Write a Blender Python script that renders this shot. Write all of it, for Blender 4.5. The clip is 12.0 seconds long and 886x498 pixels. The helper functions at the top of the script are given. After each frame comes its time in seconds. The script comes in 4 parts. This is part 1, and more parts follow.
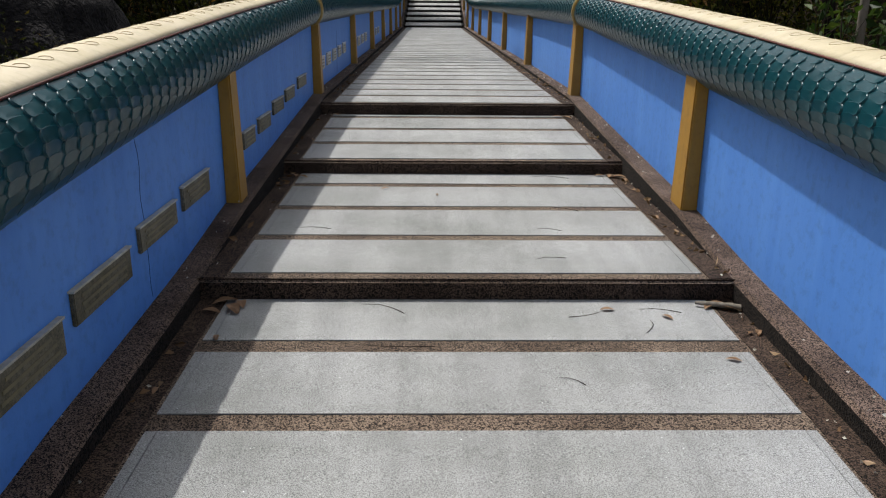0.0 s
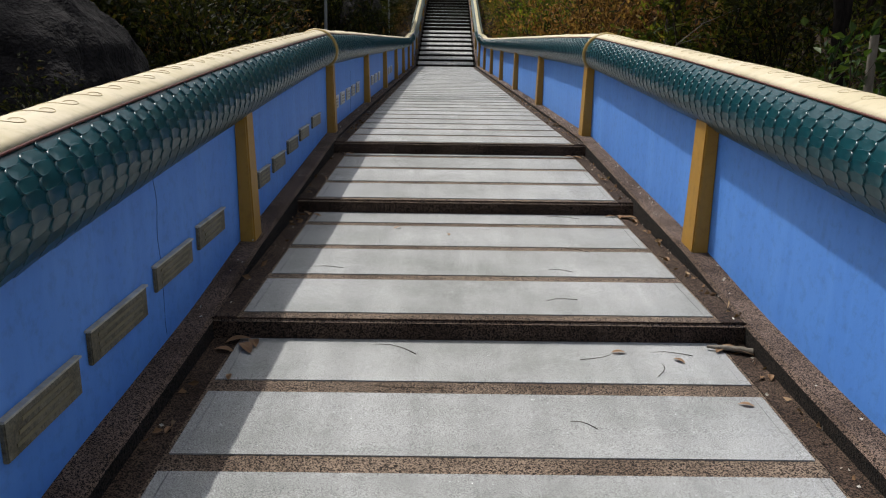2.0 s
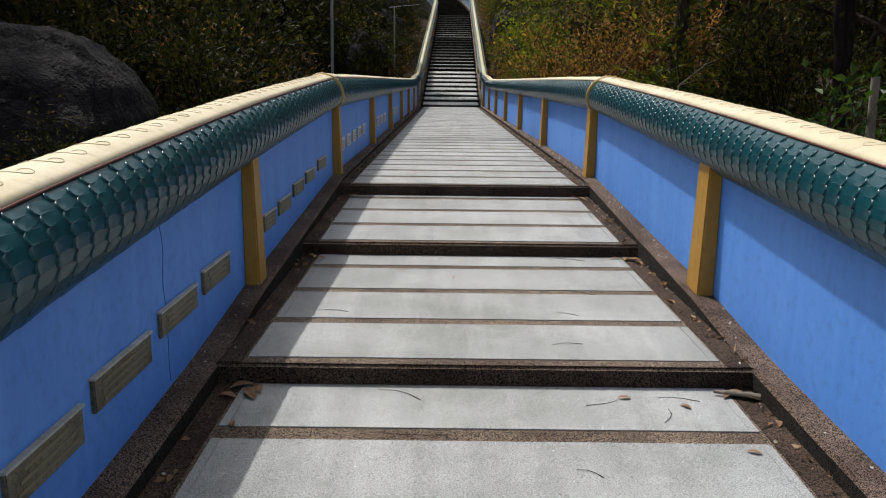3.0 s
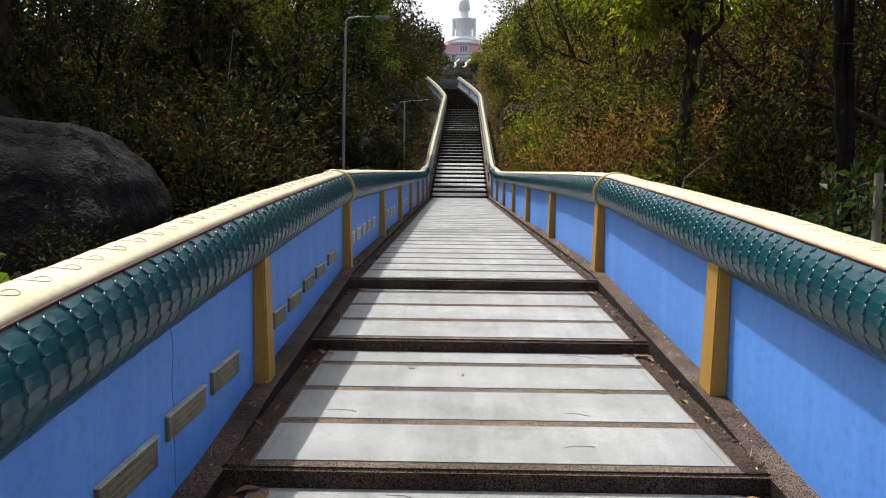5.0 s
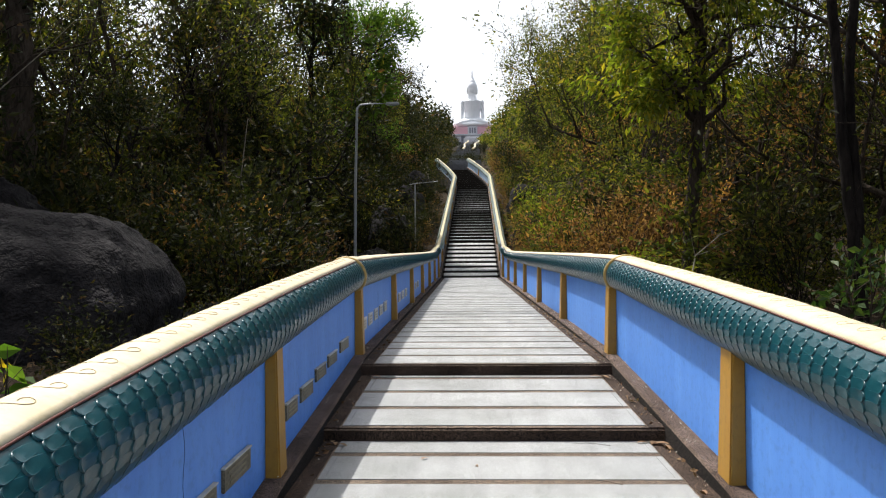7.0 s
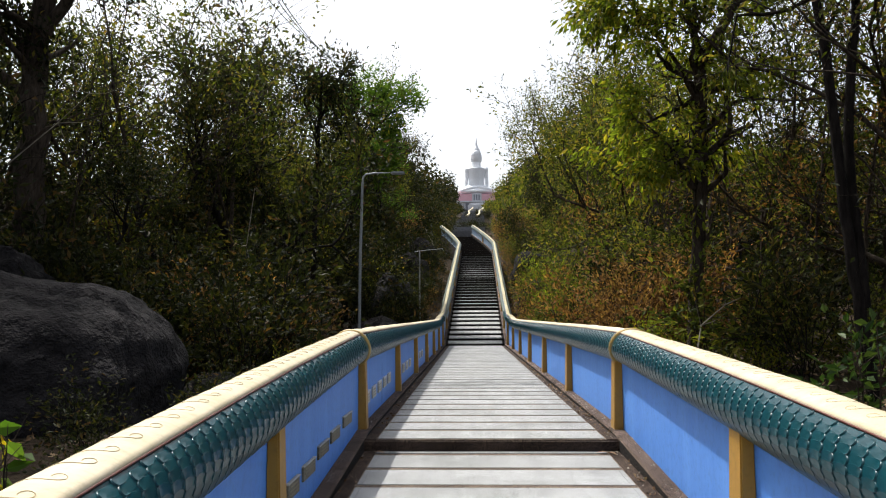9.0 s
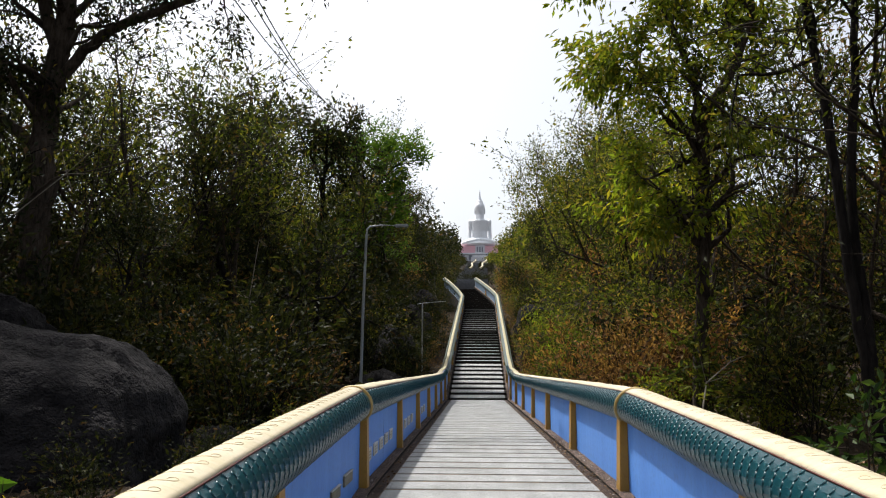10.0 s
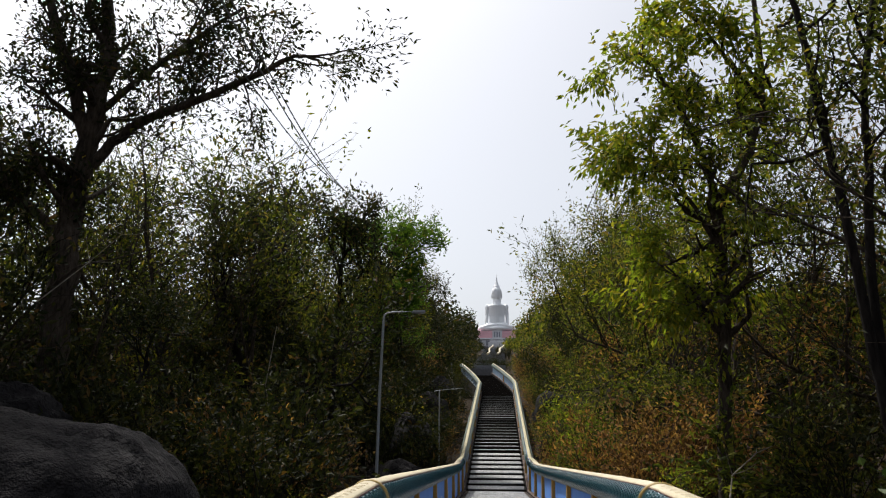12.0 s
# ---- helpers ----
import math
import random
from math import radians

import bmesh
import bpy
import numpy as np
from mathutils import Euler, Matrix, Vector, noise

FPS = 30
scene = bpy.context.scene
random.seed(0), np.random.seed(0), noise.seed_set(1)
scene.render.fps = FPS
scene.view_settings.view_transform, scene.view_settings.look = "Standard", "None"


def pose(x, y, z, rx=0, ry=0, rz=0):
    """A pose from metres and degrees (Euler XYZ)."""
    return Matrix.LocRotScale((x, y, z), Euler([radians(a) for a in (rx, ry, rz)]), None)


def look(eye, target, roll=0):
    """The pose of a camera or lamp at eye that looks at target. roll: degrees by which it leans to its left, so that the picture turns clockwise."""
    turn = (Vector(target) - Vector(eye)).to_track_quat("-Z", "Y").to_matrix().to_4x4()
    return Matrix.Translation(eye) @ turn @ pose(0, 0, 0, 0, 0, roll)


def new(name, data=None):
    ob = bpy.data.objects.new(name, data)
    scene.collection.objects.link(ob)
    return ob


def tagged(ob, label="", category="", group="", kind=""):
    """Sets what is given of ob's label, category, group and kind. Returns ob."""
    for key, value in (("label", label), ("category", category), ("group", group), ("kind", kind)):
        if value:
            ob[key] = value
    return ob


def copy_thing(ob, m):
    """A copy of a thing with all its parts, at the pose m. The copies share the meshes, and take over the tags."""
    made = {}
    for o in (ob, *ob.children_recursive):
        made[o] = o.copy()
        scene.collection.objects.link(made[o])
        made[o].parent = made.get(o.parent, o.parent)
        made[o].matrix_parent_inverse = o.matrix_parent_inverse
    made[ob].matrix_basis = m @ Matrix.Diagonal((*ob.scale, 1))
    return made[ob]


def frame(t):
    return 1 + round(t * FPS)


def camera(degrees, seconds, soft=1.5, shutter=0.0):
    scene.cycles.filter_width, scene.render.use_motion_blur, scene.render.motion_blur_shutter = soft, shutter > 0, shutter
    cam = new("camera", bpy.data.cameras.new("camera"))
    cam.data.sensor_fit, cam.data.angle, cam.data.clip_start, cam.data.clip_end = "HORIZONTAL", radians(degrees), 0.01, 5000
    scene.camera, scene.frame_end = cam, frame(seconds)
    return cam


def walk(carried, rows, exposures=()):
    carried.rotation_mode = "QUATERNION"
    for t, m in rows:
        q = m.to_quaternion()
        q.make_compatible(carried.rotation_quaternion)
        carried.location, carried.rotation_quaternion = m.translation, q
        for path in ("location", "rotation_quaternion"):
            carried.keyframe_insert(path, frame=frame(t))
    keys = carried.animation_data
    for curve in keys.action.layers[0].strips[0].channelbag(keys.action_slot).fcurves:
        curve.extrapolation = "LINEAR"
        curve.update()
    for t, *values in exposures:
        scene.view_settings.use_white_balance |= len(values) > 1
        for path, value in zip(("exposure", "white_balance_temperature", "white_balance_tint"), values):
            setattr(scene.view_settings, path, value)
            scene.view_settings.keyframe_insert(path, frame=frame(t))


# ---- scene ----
cam = camera(59.0, 12.0, soft=1.15)
PATH = [
    (0, (-0.139, -0.18, 0.695), (-0.102, 1.729, 0.099), 0.5),
    (0.5, (-0.143, -0.185, 0.696), (-0.115, 1.724, 0.1), 0.5),
    (1, (-0.146, -0.19, 0.701), (-0.127, 1.722, 0.114), 0.5),
    (1.5, (-0.147, -0.193, 0.711), (-0.132, 1.73, 0.162), 0.7),
    (2, (-0.147, -0.195, 0.718), (-0.136, 1.739, 0.21), 0.8),
    (2.5, (-0.146, -0.193, 0.729), (-0.141, 1.753, 0.267), 0.9),
    (3, (-0.144, -0.194, 0.742), (-0.148, 1.763, 0.328), 0.6),
    (5, (-0.15, -0.199, 0.788), (-0.178, 1.791, 0.596), 0.6),
    (5.5, (-0.146, -0.199, 0.796), (-0.171, 1.796, 0.649), 0.4),
    (6, (-0.145, -0.21, 0.813), (-0.18, 1.788, 0.725), -0.0),
    (6.5, (-0.148, -0.218, 0.824), (-0.198, 1.781, 0.783), -0.1),
    (7, (-0.143, -0.224, 0.839), (-0.202, 1.775, 0.847), -0.4),
    (9, (-0.143, -0.238, 0.893), (-0.212, 1.753, 1.069), -0.3),
    (9.5, (-0.148, -0.237, 0.909), (-0.213, 1.747, 1.152), 0.3),
    (10, (-0.153, -0.232, 0.925), (-0.229, 1.743, 1.232), 0.3),
    (10.5, (-0.147, -0.256, 0.94), (-0.239, 1.707, 1.313), 0.6),
    (11, (-0.147, -0.261, 0.947), (-0.248, 1.69, 1.376), 0.4),
    (11.5, (-0.153, -0.249, 0.959), (-0.269, 1.689, 1.44), 0.5),
    (12, (-0.159, -0.263, 0.961), (-0.277, 1.665, 1.479), 0.5),
]
EXPOSURES = [(0.0, -0.14), (3.0, -0.02), (5.5, 0.46), (7.0, 0.52), (9.5, 0.33), (12.0, -0.04)]
walk(cam, [(t, look(eye, target, roll)) for t, eye, target, roll in PATH], EXPOSURES)

# ---- light ----
SUN_DIR = Vector((-0.328, 0.40, 1.0)).normalized()
world = bpy.data.worlds.new("sky")
scene.world = world
world.use_nodes = True
wn = world.node_tree.nodes
sky = wn.new("ShaderNodeTexSky")
sky.sky_type = "NISHITA"
sky.sun_disc = False
sky.sun_elevation = math.asin(SUN_DIR.z)
sky.sun_rotation = math.atan2(SUN_DIR.x, SUN_DIR.y)
sky.air_density, sky.dust_density, sky.ozone_density = 1.0, 5.0, 1.0
wn["Background"].inputs["Strength"].default_value = 0.132
haze = wn.new("ShaderNodeHueSaturation")
haze.inputs["Saturation"].default_value = 0.4
haze.inputs["Value"].default_value = 1.35
world.node_tree.links.new(sky.outputs["Color"], haze.inputs["Color"])
world.node_tree.links.new(haze.outputs["Color"], wn["Background"].inputs["Color"])
sun_data = bpy.data.lights.new("sun", "SUN")
sun_data.energy, sun_data.angle, sun_data.color = 4.2, radians(0.6), (1.0, 0.97, 0.93)
sun = new("sun", sun_data)
sun.matrix_world = look((0, 0, 60), Vector((0, 0, 60)) - SUN_DIR)


# ---- materials ----
def material(name, rough=0.6, metal=0.0, spec=0.5):
    m = bpy.data.materials.new(name)
    m.use_nodes = True
    nt = m.node_tree
    b = nt.nodes["Principled BSDF"]
    b.inputs["Roughness"].default_value = rough
    b.inputs["Metallic"].default_value = metal
    b.inputs["Specular IOR Level"].default_value = spec
    return m, nt, b


def coords(nt, kind="Object", scale=(1, 1, 1)):
    tc = nt.nodes.new("ShaderNodeTexCoord")
    mp = nt.nodes.new("ShaderNodeMapping")
    mp.inputs["Scale"].default_value = scale
    nt.links.new(tc.outputs[kind], mp.inputs["Vector"])
    return mp.outputs["Vector"]


def world_coords(nt, scale=(1, 1, 1)):
    g = nt.nodes.new("ShaderNodeNewGeometry")
    mp = nt.nodes.new("ShaderNodeMapping")
    mp.inputs["Scale"].default_value = scale
    nt.links.new(g.outputs["Position"], mp.inputs["Vector"])
    return mp.outputs["Vector"]


def noise_tex(nt, vec, scale, detail=4.0, rough=0.6):
    n = nt.nodes.new("ShaderNodeTexNoise")
    n.inputs["Scale"].default_value = scale
    n.inputs["Detail"].default_value = detail
    n.inputs["Roughness"].default_value = rough
    nt.links.new(vec, n.inputs["Vector"])
    return n.outputs["Fac"]


def ramp(nt, fac, stops):
    r = nt.nodes.new("ShaderNodeValToRGB")
    el = r.color_ramp.elements
    while len(el) < len(stops):
        el.new(0.5)
    for e, (p, c) in zip(el, stops):
        e.position, e.color = p, (*c, 1.0)
    nt.links.new(fac, r.inputs["Fac"])
    return r.outputs["Color"]


def mix(nt, fac, a, b, mode="MIX"):
    n = nt.nodes.new("ShaderNodeMix")
    n.data_type, n.blend_type = "RGBA", mode
    for sock, v in ((n.inputs[0], fac), (n.inputs[6], a), (n.inputs[7], b)):
        if isinstance(v, (int, float)):
            sock.default_value = v
        elif isinstance(v, tuple):
            sock.default_value = (*v, 1.0)
        else:
            nt.links.new(v, sock)
    return n.outputs[2]


def bump(nt, b, height, strength=0.3, dist=0.01):
    n = nt.nodes.new("ShaderNodeBump")
    n.inputs["Strength"].default_value = strength
    n.inputs["Distance"].default_value = dist
    nt.links.new(height, n.inputs["Height"])
    nt.links.new(n.outputs["Normal"], b.inputs["Normal"])


def speckled(name, dark, light, scale, rough, stain, stain_scale, bump_strength, tint=0.1, cell=None, streak=0.0, relief=0.004):
    """Stone with grains at a fine scale, stains at a broad one and, if asked, streaks along the path."""
    m, nt, b = material(name, rough, 0.0, 0.2)
    v = world_coords(nt)
    if cell:
        vo = nt.nodes.new("ShaderNodeTexVoronoi")
        vo.inputs["Scale"].default_value = cell
        nt.links.new(v, vo.inputs["Vector"])
        sep = nt.nodes.new("ShaderNodeSeparateColor")
        nt.links.new(vo.outputs["Color"], sep.inputs["Color"])
        grain, height = sep.outputs[0], vo.outputs["Distance"]
    else:
        grain = noise_tex(nt, v, scale, 3.0, 0.8)
        height = grain
    base = ramp(nt, grain, ((0.38, dark), (0.58, light)) if streak else ((0.25, dark), (0.75, light)))
    big = ramp(nt, noise_tex(nt, v, stain_scale, 5.0, 0.65), ((0.35, stain), (0.6, (1.0, 1.0, 1.0))))
    col = mix(nt, 1.0, base, big, "MULTIPLY")
    if streak:
        bands = noise_tex(nt, world_coords(nt, (5.0, 0.35, 1.0)), 1.7, 4.0, 0.6)
        col = mix(nt, 1.0, col, ramp(nt, bands, ((0.38, (1 - streak,) * 3), (0.62, (1.0,) * 3))), "MULTIPLY")
        fleck = noise_tex(nt, v, 95, 2.0, 0.9)
        col = mix(nt, ramp(nt, fleck, ((0.70, (0, 0, 0)), (0.74, (1, 1, 1)))), col, (0.70, 0.71, 0.70))
    oi = nt.nodes.new("ShaderNodeObjectInfo")
    var = ramp(nt, oi.outputs["Random"], ((0.0, (1 - tint,) * 3), (1.0, (1 + tint * 0.4,) * 3)))
    col = mix(nt, 1.0, col, var, "MULTIPLY")
    nt.links.new(col, b.inputs["Base Color"])
    bump(nt, b, height, bump_strength, relief)
    return m


M_SLAB = speckled("slab_terrazzo", (0.115, 0.115, 0.113), (0.43, 0.438, 0.43), 310, 0.66, (0.72, 0.73, 0.71), 1.9, 0.3, 0.08, streak=0.16)
M_GRAVEL = speckled("washed_gravel", (0.016, 0.011, 0.008), (0.30, 0.225, 0.165), 0, 0.8, (0.5, 0.47, 0.45), 2.3, 1.0, 0.1, cell=310)
# Dirt colour of the gutters; on lower risers it stands for their shade.
M_DIRT_SHADE = speckled("dirt_shade_gravel", (0.010, 0.007, 0.005), (0.12, 0.08, 0.057), 0, 0.9, (0.5, 0.47, 0.45), 3.1, 1.0, 0.1, cell=270)
# Near-black: the shade of risers and kerb sides put into the colour.
M_RISER = speckled("shaded_concrete", (0.004, 0.0035, 0.003), (0.030, 0.023, 0.018), 0, 0.95, (0.5, 0.47, 0.45), 3.1, 1.0, 0.1, cell=200)
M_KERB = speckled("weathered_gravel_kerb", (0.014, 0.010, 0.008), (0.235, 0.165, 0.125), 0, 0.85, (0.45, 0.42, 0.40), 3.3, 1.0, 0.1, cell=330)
M_PLAQUE = speckled("granite_plaque", (0.06, 0.055, 0.042), (0.27, 0.24, 0.17), 95, 0.45, (0.6, 0.58, 0.5), 9, 0.1, 0.15)
M_PLAQUE_PALE = speckled("marble_plaque", (0.40, 0.38, 0.32), (0.62, 0.60, 0.54), 40, 0.4, (0.75, 0.72, 0.65), 9, 0.1, 0.15)
# Rock albedo far below bare stone: shade from the trees put into the colour.
M_ROCK = speckled("shaded_boulder", (0.003, 0.0028, 0.0032), (0.024, 0.021, 0.021), 7, 0.95, (0.40, 0.38, 0.38), 1.3, 1.0, 0.1, relief=0.12)


def paint(name, c, rough, streak, bumpiness=0.15, coat=0.0, spec=0.5):
    m, nt, b = material(name, rough, 0.0, spec)
    v = world_coords(nt)
    st = noise_tex(nt, world_coords(nt, (1.0, 5.0, 0.7)), 1.6, 5.0, 0.65)
    col = mix(nt, ramp(nt, st, ((0.38, (0, 0, 0)), (0.72, (1, 1, 1)))), c, streak)
    sc = noise_tex(nt, v, 26, 4.0, 0.7)
    spots = ramp(nt, sc, ((0.3, (0.82,) * 3), (0.5, (1.0,) * 3)))
    col = mix(nt, 1.0, col, spots, "MULTIPLY")
    nt.links.new(col, b.inputs["Base Color"])
    b.inputs["Coat Weight"].default_value = coat
    b.inputs["Coat Roughness"].default_value = 0.2
    bump(nt, b, noise_tex(nt, v, 60, 4.0, 0.7), bumpiness, 0.004)
    return m


M_BLUE = paint("blue_wall_paint", (0.070, 0.225, 0.63), 0.55, (0.10, 0.275, 0.69))
# Wall blue paled and greyed: distance haze and glare put into the colour.
M_BLUE_HAZE = paint("hazed_blue_wall_paint", (0.20, 0.29, 0.42), 0.7, (0.30, 0.37, 0.46))
M_OCHRE = paint("ochre_post_paint", (0.36, 0.19, 0.020), 0.5, (0.30, 0.15, 0.018))
M_GREEN = paint("dark_green_enamel", (0.003, 0.038, 0.048), 0.30, (0.004, 0.048, 0.060), 0.06, 0.05, 0.27)
M_GREEN_FAR = paint("pale_grey_green_enamel", (0.10, 0.135, 0.12), 0.6, (0.16, 0.185, 0.155))
M_CREAM = paint("cream_crest_paint", (0.43, 0.37, 0.235), 0.65, (0.52, 0.455, 0.33))
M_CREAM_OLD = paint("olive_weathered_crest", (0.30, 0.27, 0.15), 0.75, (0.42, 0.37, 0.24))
M_RED = paint("dark_red_line", (0.10, 0.022, 0.012), 0.5, (0.07, 0.02, 0.012))
M_GROOVE = paint("groove_brown", (0.33, 0.26, 0.13), 0.7, (0.36, 0.29, 0.15))
M_COLLAR = paint("collar_yellow", (0.30, 0.20, 0.05), 0.5, (0.36, 0.25, 0.08))
M_STEEL = paint("galvanised_steel", (0.22, 0.23, 0.24), 0.45, (0.30, 0.31, 0.32))
M_CABLE = paint("black_cable", (0.015, 0.015, 0.016), 0.6, (0.02, 0.02, 0.02))
M_STATUE = paint("white_statue_paint", (0.90, 0.92, 0.94), 0.6, (0.86, 0.88, 0.91))
M_WHITE = paint("white_render", (0.66, 0.67, 0.70), 0.7, (0.55, 0.56, 0.6))
M_PINK = paint("pink_band", (0.80, 0.46, 0.52), 0.7, (0.74, 0.42, 0.47))
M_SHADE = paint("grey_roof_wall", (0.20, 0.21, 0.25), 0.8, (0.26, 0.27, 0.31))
M_TEXT = paint("faded_gilt_lettering", (0.20, 0.165, 0.085), 0.5, (0.12, 0.105, 0.06))


def bark(name, dark, light):
    m, nt, b = material(name, 0.95, 0.0, 0.08)
    v = coords(nt, "Object", (1.0, 1.0, 0.22))
    n = noise_tex(nt, v, 14, 6.0, 0.7)
    big = noise_tex(nt, coords(nt), 1.4, 3.0, 0.6)
    col = mix(nt, 1.0, ramp(nt, n, ((0.35, dark), (0.68, light))), ramp(nt, big, ((0.3, (0.6,) * 3), (0.7, (1.1,) * 3))), "MULTIPLY")
    nt.links.new(col, b.inputs["Base Color"])
    bump(nt, b, n, 0.8, 0.03)
    return m


M_BARK = bark("grey_brown_bark", (0.020, 0.015, 0.011), (0.085, 0.066, 0.050))
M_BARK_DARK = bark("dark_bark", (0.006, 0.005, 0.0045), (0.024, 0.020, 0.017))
M_BARK_PALE = bark("pale_dead_wood", (0.16, 0.14, 0.11), (0.34, 0.30, 0.25))


def foliage(name, stops, trans=0.4, rough=0.62):
    m, nt, b = material(name, rough, 0.0, 0.12)
    g = nt.nodes.new("ShaderNodeNewGeometry")
    col = ramp(nt, g.outputs["Random Per Island"], stops)
    oi = nt.nodes.new("ShaderNodeObjectInfo")
    var = ramp(nt, oi.outputs["Random"], ((0.0, (0.75, 0.78, 0.7)), (0.5, (1.0, 1.0, 1.0)), (1.0, (1.25, 1.12, 0.9))))
    col = mix(nt, 1.0, col, var, "MULTIPLY")
    nt.links.new(col, b.inputs["Base Color"])
    tr = nt.nodes.new("ShaderNodeBsdfTranslucent")
    warm = mix(nt, 1.0, col, (1.5, 1.6, 0.7), "MULTIPLY")
    nt.links.new(warm, tr.inputs["Color"])
    ms = nt.nodes.new("ShaderNodeMixShader")
    ms.inputs[0].default_value = trans
    nt.links.new(b.outputs[0], ms.inputs[1])
    nt.links.new(tr.outputs[0], ms.inputs[2])
    nt.links.new(ms.outputs[0], nt.nodes["Material Output"].inputs["Surface"])
    return m


M_LEAF = foliage("green_leaves", ((0.0, (0.020, 0.028, 0.008)), (0.5, (0.062, 0.076, 0.014)), (0.85, (0.15, 0.150, 0.024)), (1.0, (0.18, 0.115, 0.035))), 0.42)
# Very low leaf albedo: the deep shade of the wood put into the colour.
M_LEAF_DARK = foliage("shaded_leaves", ((0.0, (0.008, 0.011, 0.005)), (0.6, (0.019, 0.023, 0.008)), (0.9, (0.042, 0.042, 0.012)), (1.0, (0.09, 0.048, 0.022))), 0.34)
M_LEAF_LIME = foliage("yellow_green_leaves", ((0.0, (0.056, 0.078, 0.012)), (0.6, (0.125, 0.165, 0.020)), (1.0, (0.26, 0.22, 0.03))), 0.56)
M_LEAF_DRY = foliage("dry_brown_leaves", ((0.0, (0.060, 0.032, 0.016)), (0.6, (0.16, 0.085, 0.040)), (1.0, (0.28, 0.165, 0.08))), 0.38, 0.8)
M_LEAF_FRESH = foliage("fresh_green_leaves", ((0.0, (0.040, 0.080, 0.012)), (0.6, (0.080, 0.145, 0.022)), (1.0, (0.14, 0.20, 0.035))), 0.5)
M_LEAF_YELLOW = foliage("yellow_leaves", ((0.0, (0.16, 0.17, 0.02)), (0.5, (0.34, 0.25, 0.02)), (1.0, (0.50, 0.30, 0.02))), 0.45)
M_LEAF_GLOSSY = foliage("dark_glossy_leaves", ((0.0, (0.010, 0.024, 0.009)), (0.6, (0.022, 0.046, 0.015)), (1.0, (0.050, 0.080, 0.025))), 0.3, 0.4)
M_LITTER = foliage("fallen_leaves", ((0.0, (0.07, 0.04, 0.022)), (0.6, (0.19, 0.12, 0.07)), (1.0, (0.36, 0.26, 0.17))), 0.1, 0.9)

M_EARTH, nt, b = material("earth_and_litter", 0.95, 0.0, 0.1)
v = world_coords(nt)
n1, n2 = noise_tex(nt, v, 0.5, 6.0, 0.7), noise_tex(nt, v, 11, 6.0, 0.75)
earth = mix(nt, 1.0, ramp(nt, n2, ((0.3, (0.022, 0.015, 0.010)), (0.55, (0.045, 0.031, 0.020)), (0.75, (0.095, 0.064, 0.042)))), ramp(nt, n1, ((0.35, (0.5, 0.55, 0.45)), (0.65, (1.0, 1.0, 1.0)))), "MULTIPLY")
nt.links.new(earth, b.inputs["Base Color"])
bump(nt, b, n2, 1.0, 0.05)


# ---- mesh helpers ----
def mesh_ob(name, verts, faces, mat, parent=None, smooth=False, label=""):
    me = bpy.data.meshes.new(name)
    me.from_pydata([tuple(p) for p in verts], [], [tuple(f) for f in faces])
    me.materials.append(mat)
    if smooth:
        me.polygons.foreach_set("use_smooth", [True] * len(me.polygons))
    me.update()
    ob = new(name, me)
    ob.parent = parent
    if label:
        tagged(ob, label)
    return ob


def array_ob(name, verts, quads, mat, parent=None, smooth=False):
    """Mesh from numpy arrays: verts (n, 3), quads (m, 4)."""
    me = bpy.data.meshes.new(name)
    verts, quads = np.asarray(verts, dtype=np.float32), np.asarray(quads, dtype=np.int32)
    me.vertices.add(len(verts))
    me.vertices.foreach_set("co", verts.ravel())
    k = quads.shape[1]
    me.loops.add(quads.size)
    me.loops.foreach_set("vertex_index", quads.ravel())
    me.polygons.add(len(quads))
    me.polygons.foreach_set("loop_start", np.arange(0, quads.size, k, dtype=np.int32))
    me.polygons.foreach_set("loop_total", np.full(len(quads), k, dtype=np.int32))
    me.polygons.foreach_set("use_smooth", np.full(len(quads), smooth))
    me.update(calc_edges=True)
    me.materials.append(mat)
    ob = new(name, me)
    ob.parent = parent
    return ob


def part(name, bm, mat, parent=None, label="", smooth=False):
    me = bpy.data.meshes.new(name)
    bm.to_mesh(me)
    bm.free()
    me.materials.append(mat)
    if smooth:
        me.polygons.foreach_set("use_smooth", [True] * len(me.polygons))
    ob = new(name, me)
    ob.parent = parent
    if label:
        tagged(ob, label)
    return ob


def box_bm(x0, x1, y0, y1, z0, z1, bevel=0.0, bm=None):
    own = bm or bmesh.new()
    r = bmesh.ops.create_cube(own, size=1.0)
    for p in r["verts"]:
        p.co = Vector((x0 + (p.co.x + 0.5) * (x1 - x0), y0 + (p.co.y + 0.5) * (y1 - y0), z0 + (p.co.z + 0.5) * (z1 - z0)))
    if bevel:
        edges = {e for p in r["verts"] for e in p.link_edges}
        bmesh.ops.bevel(own, geom=list(edges), offset=bevel, segments=2, affect="EDGES")
    return own


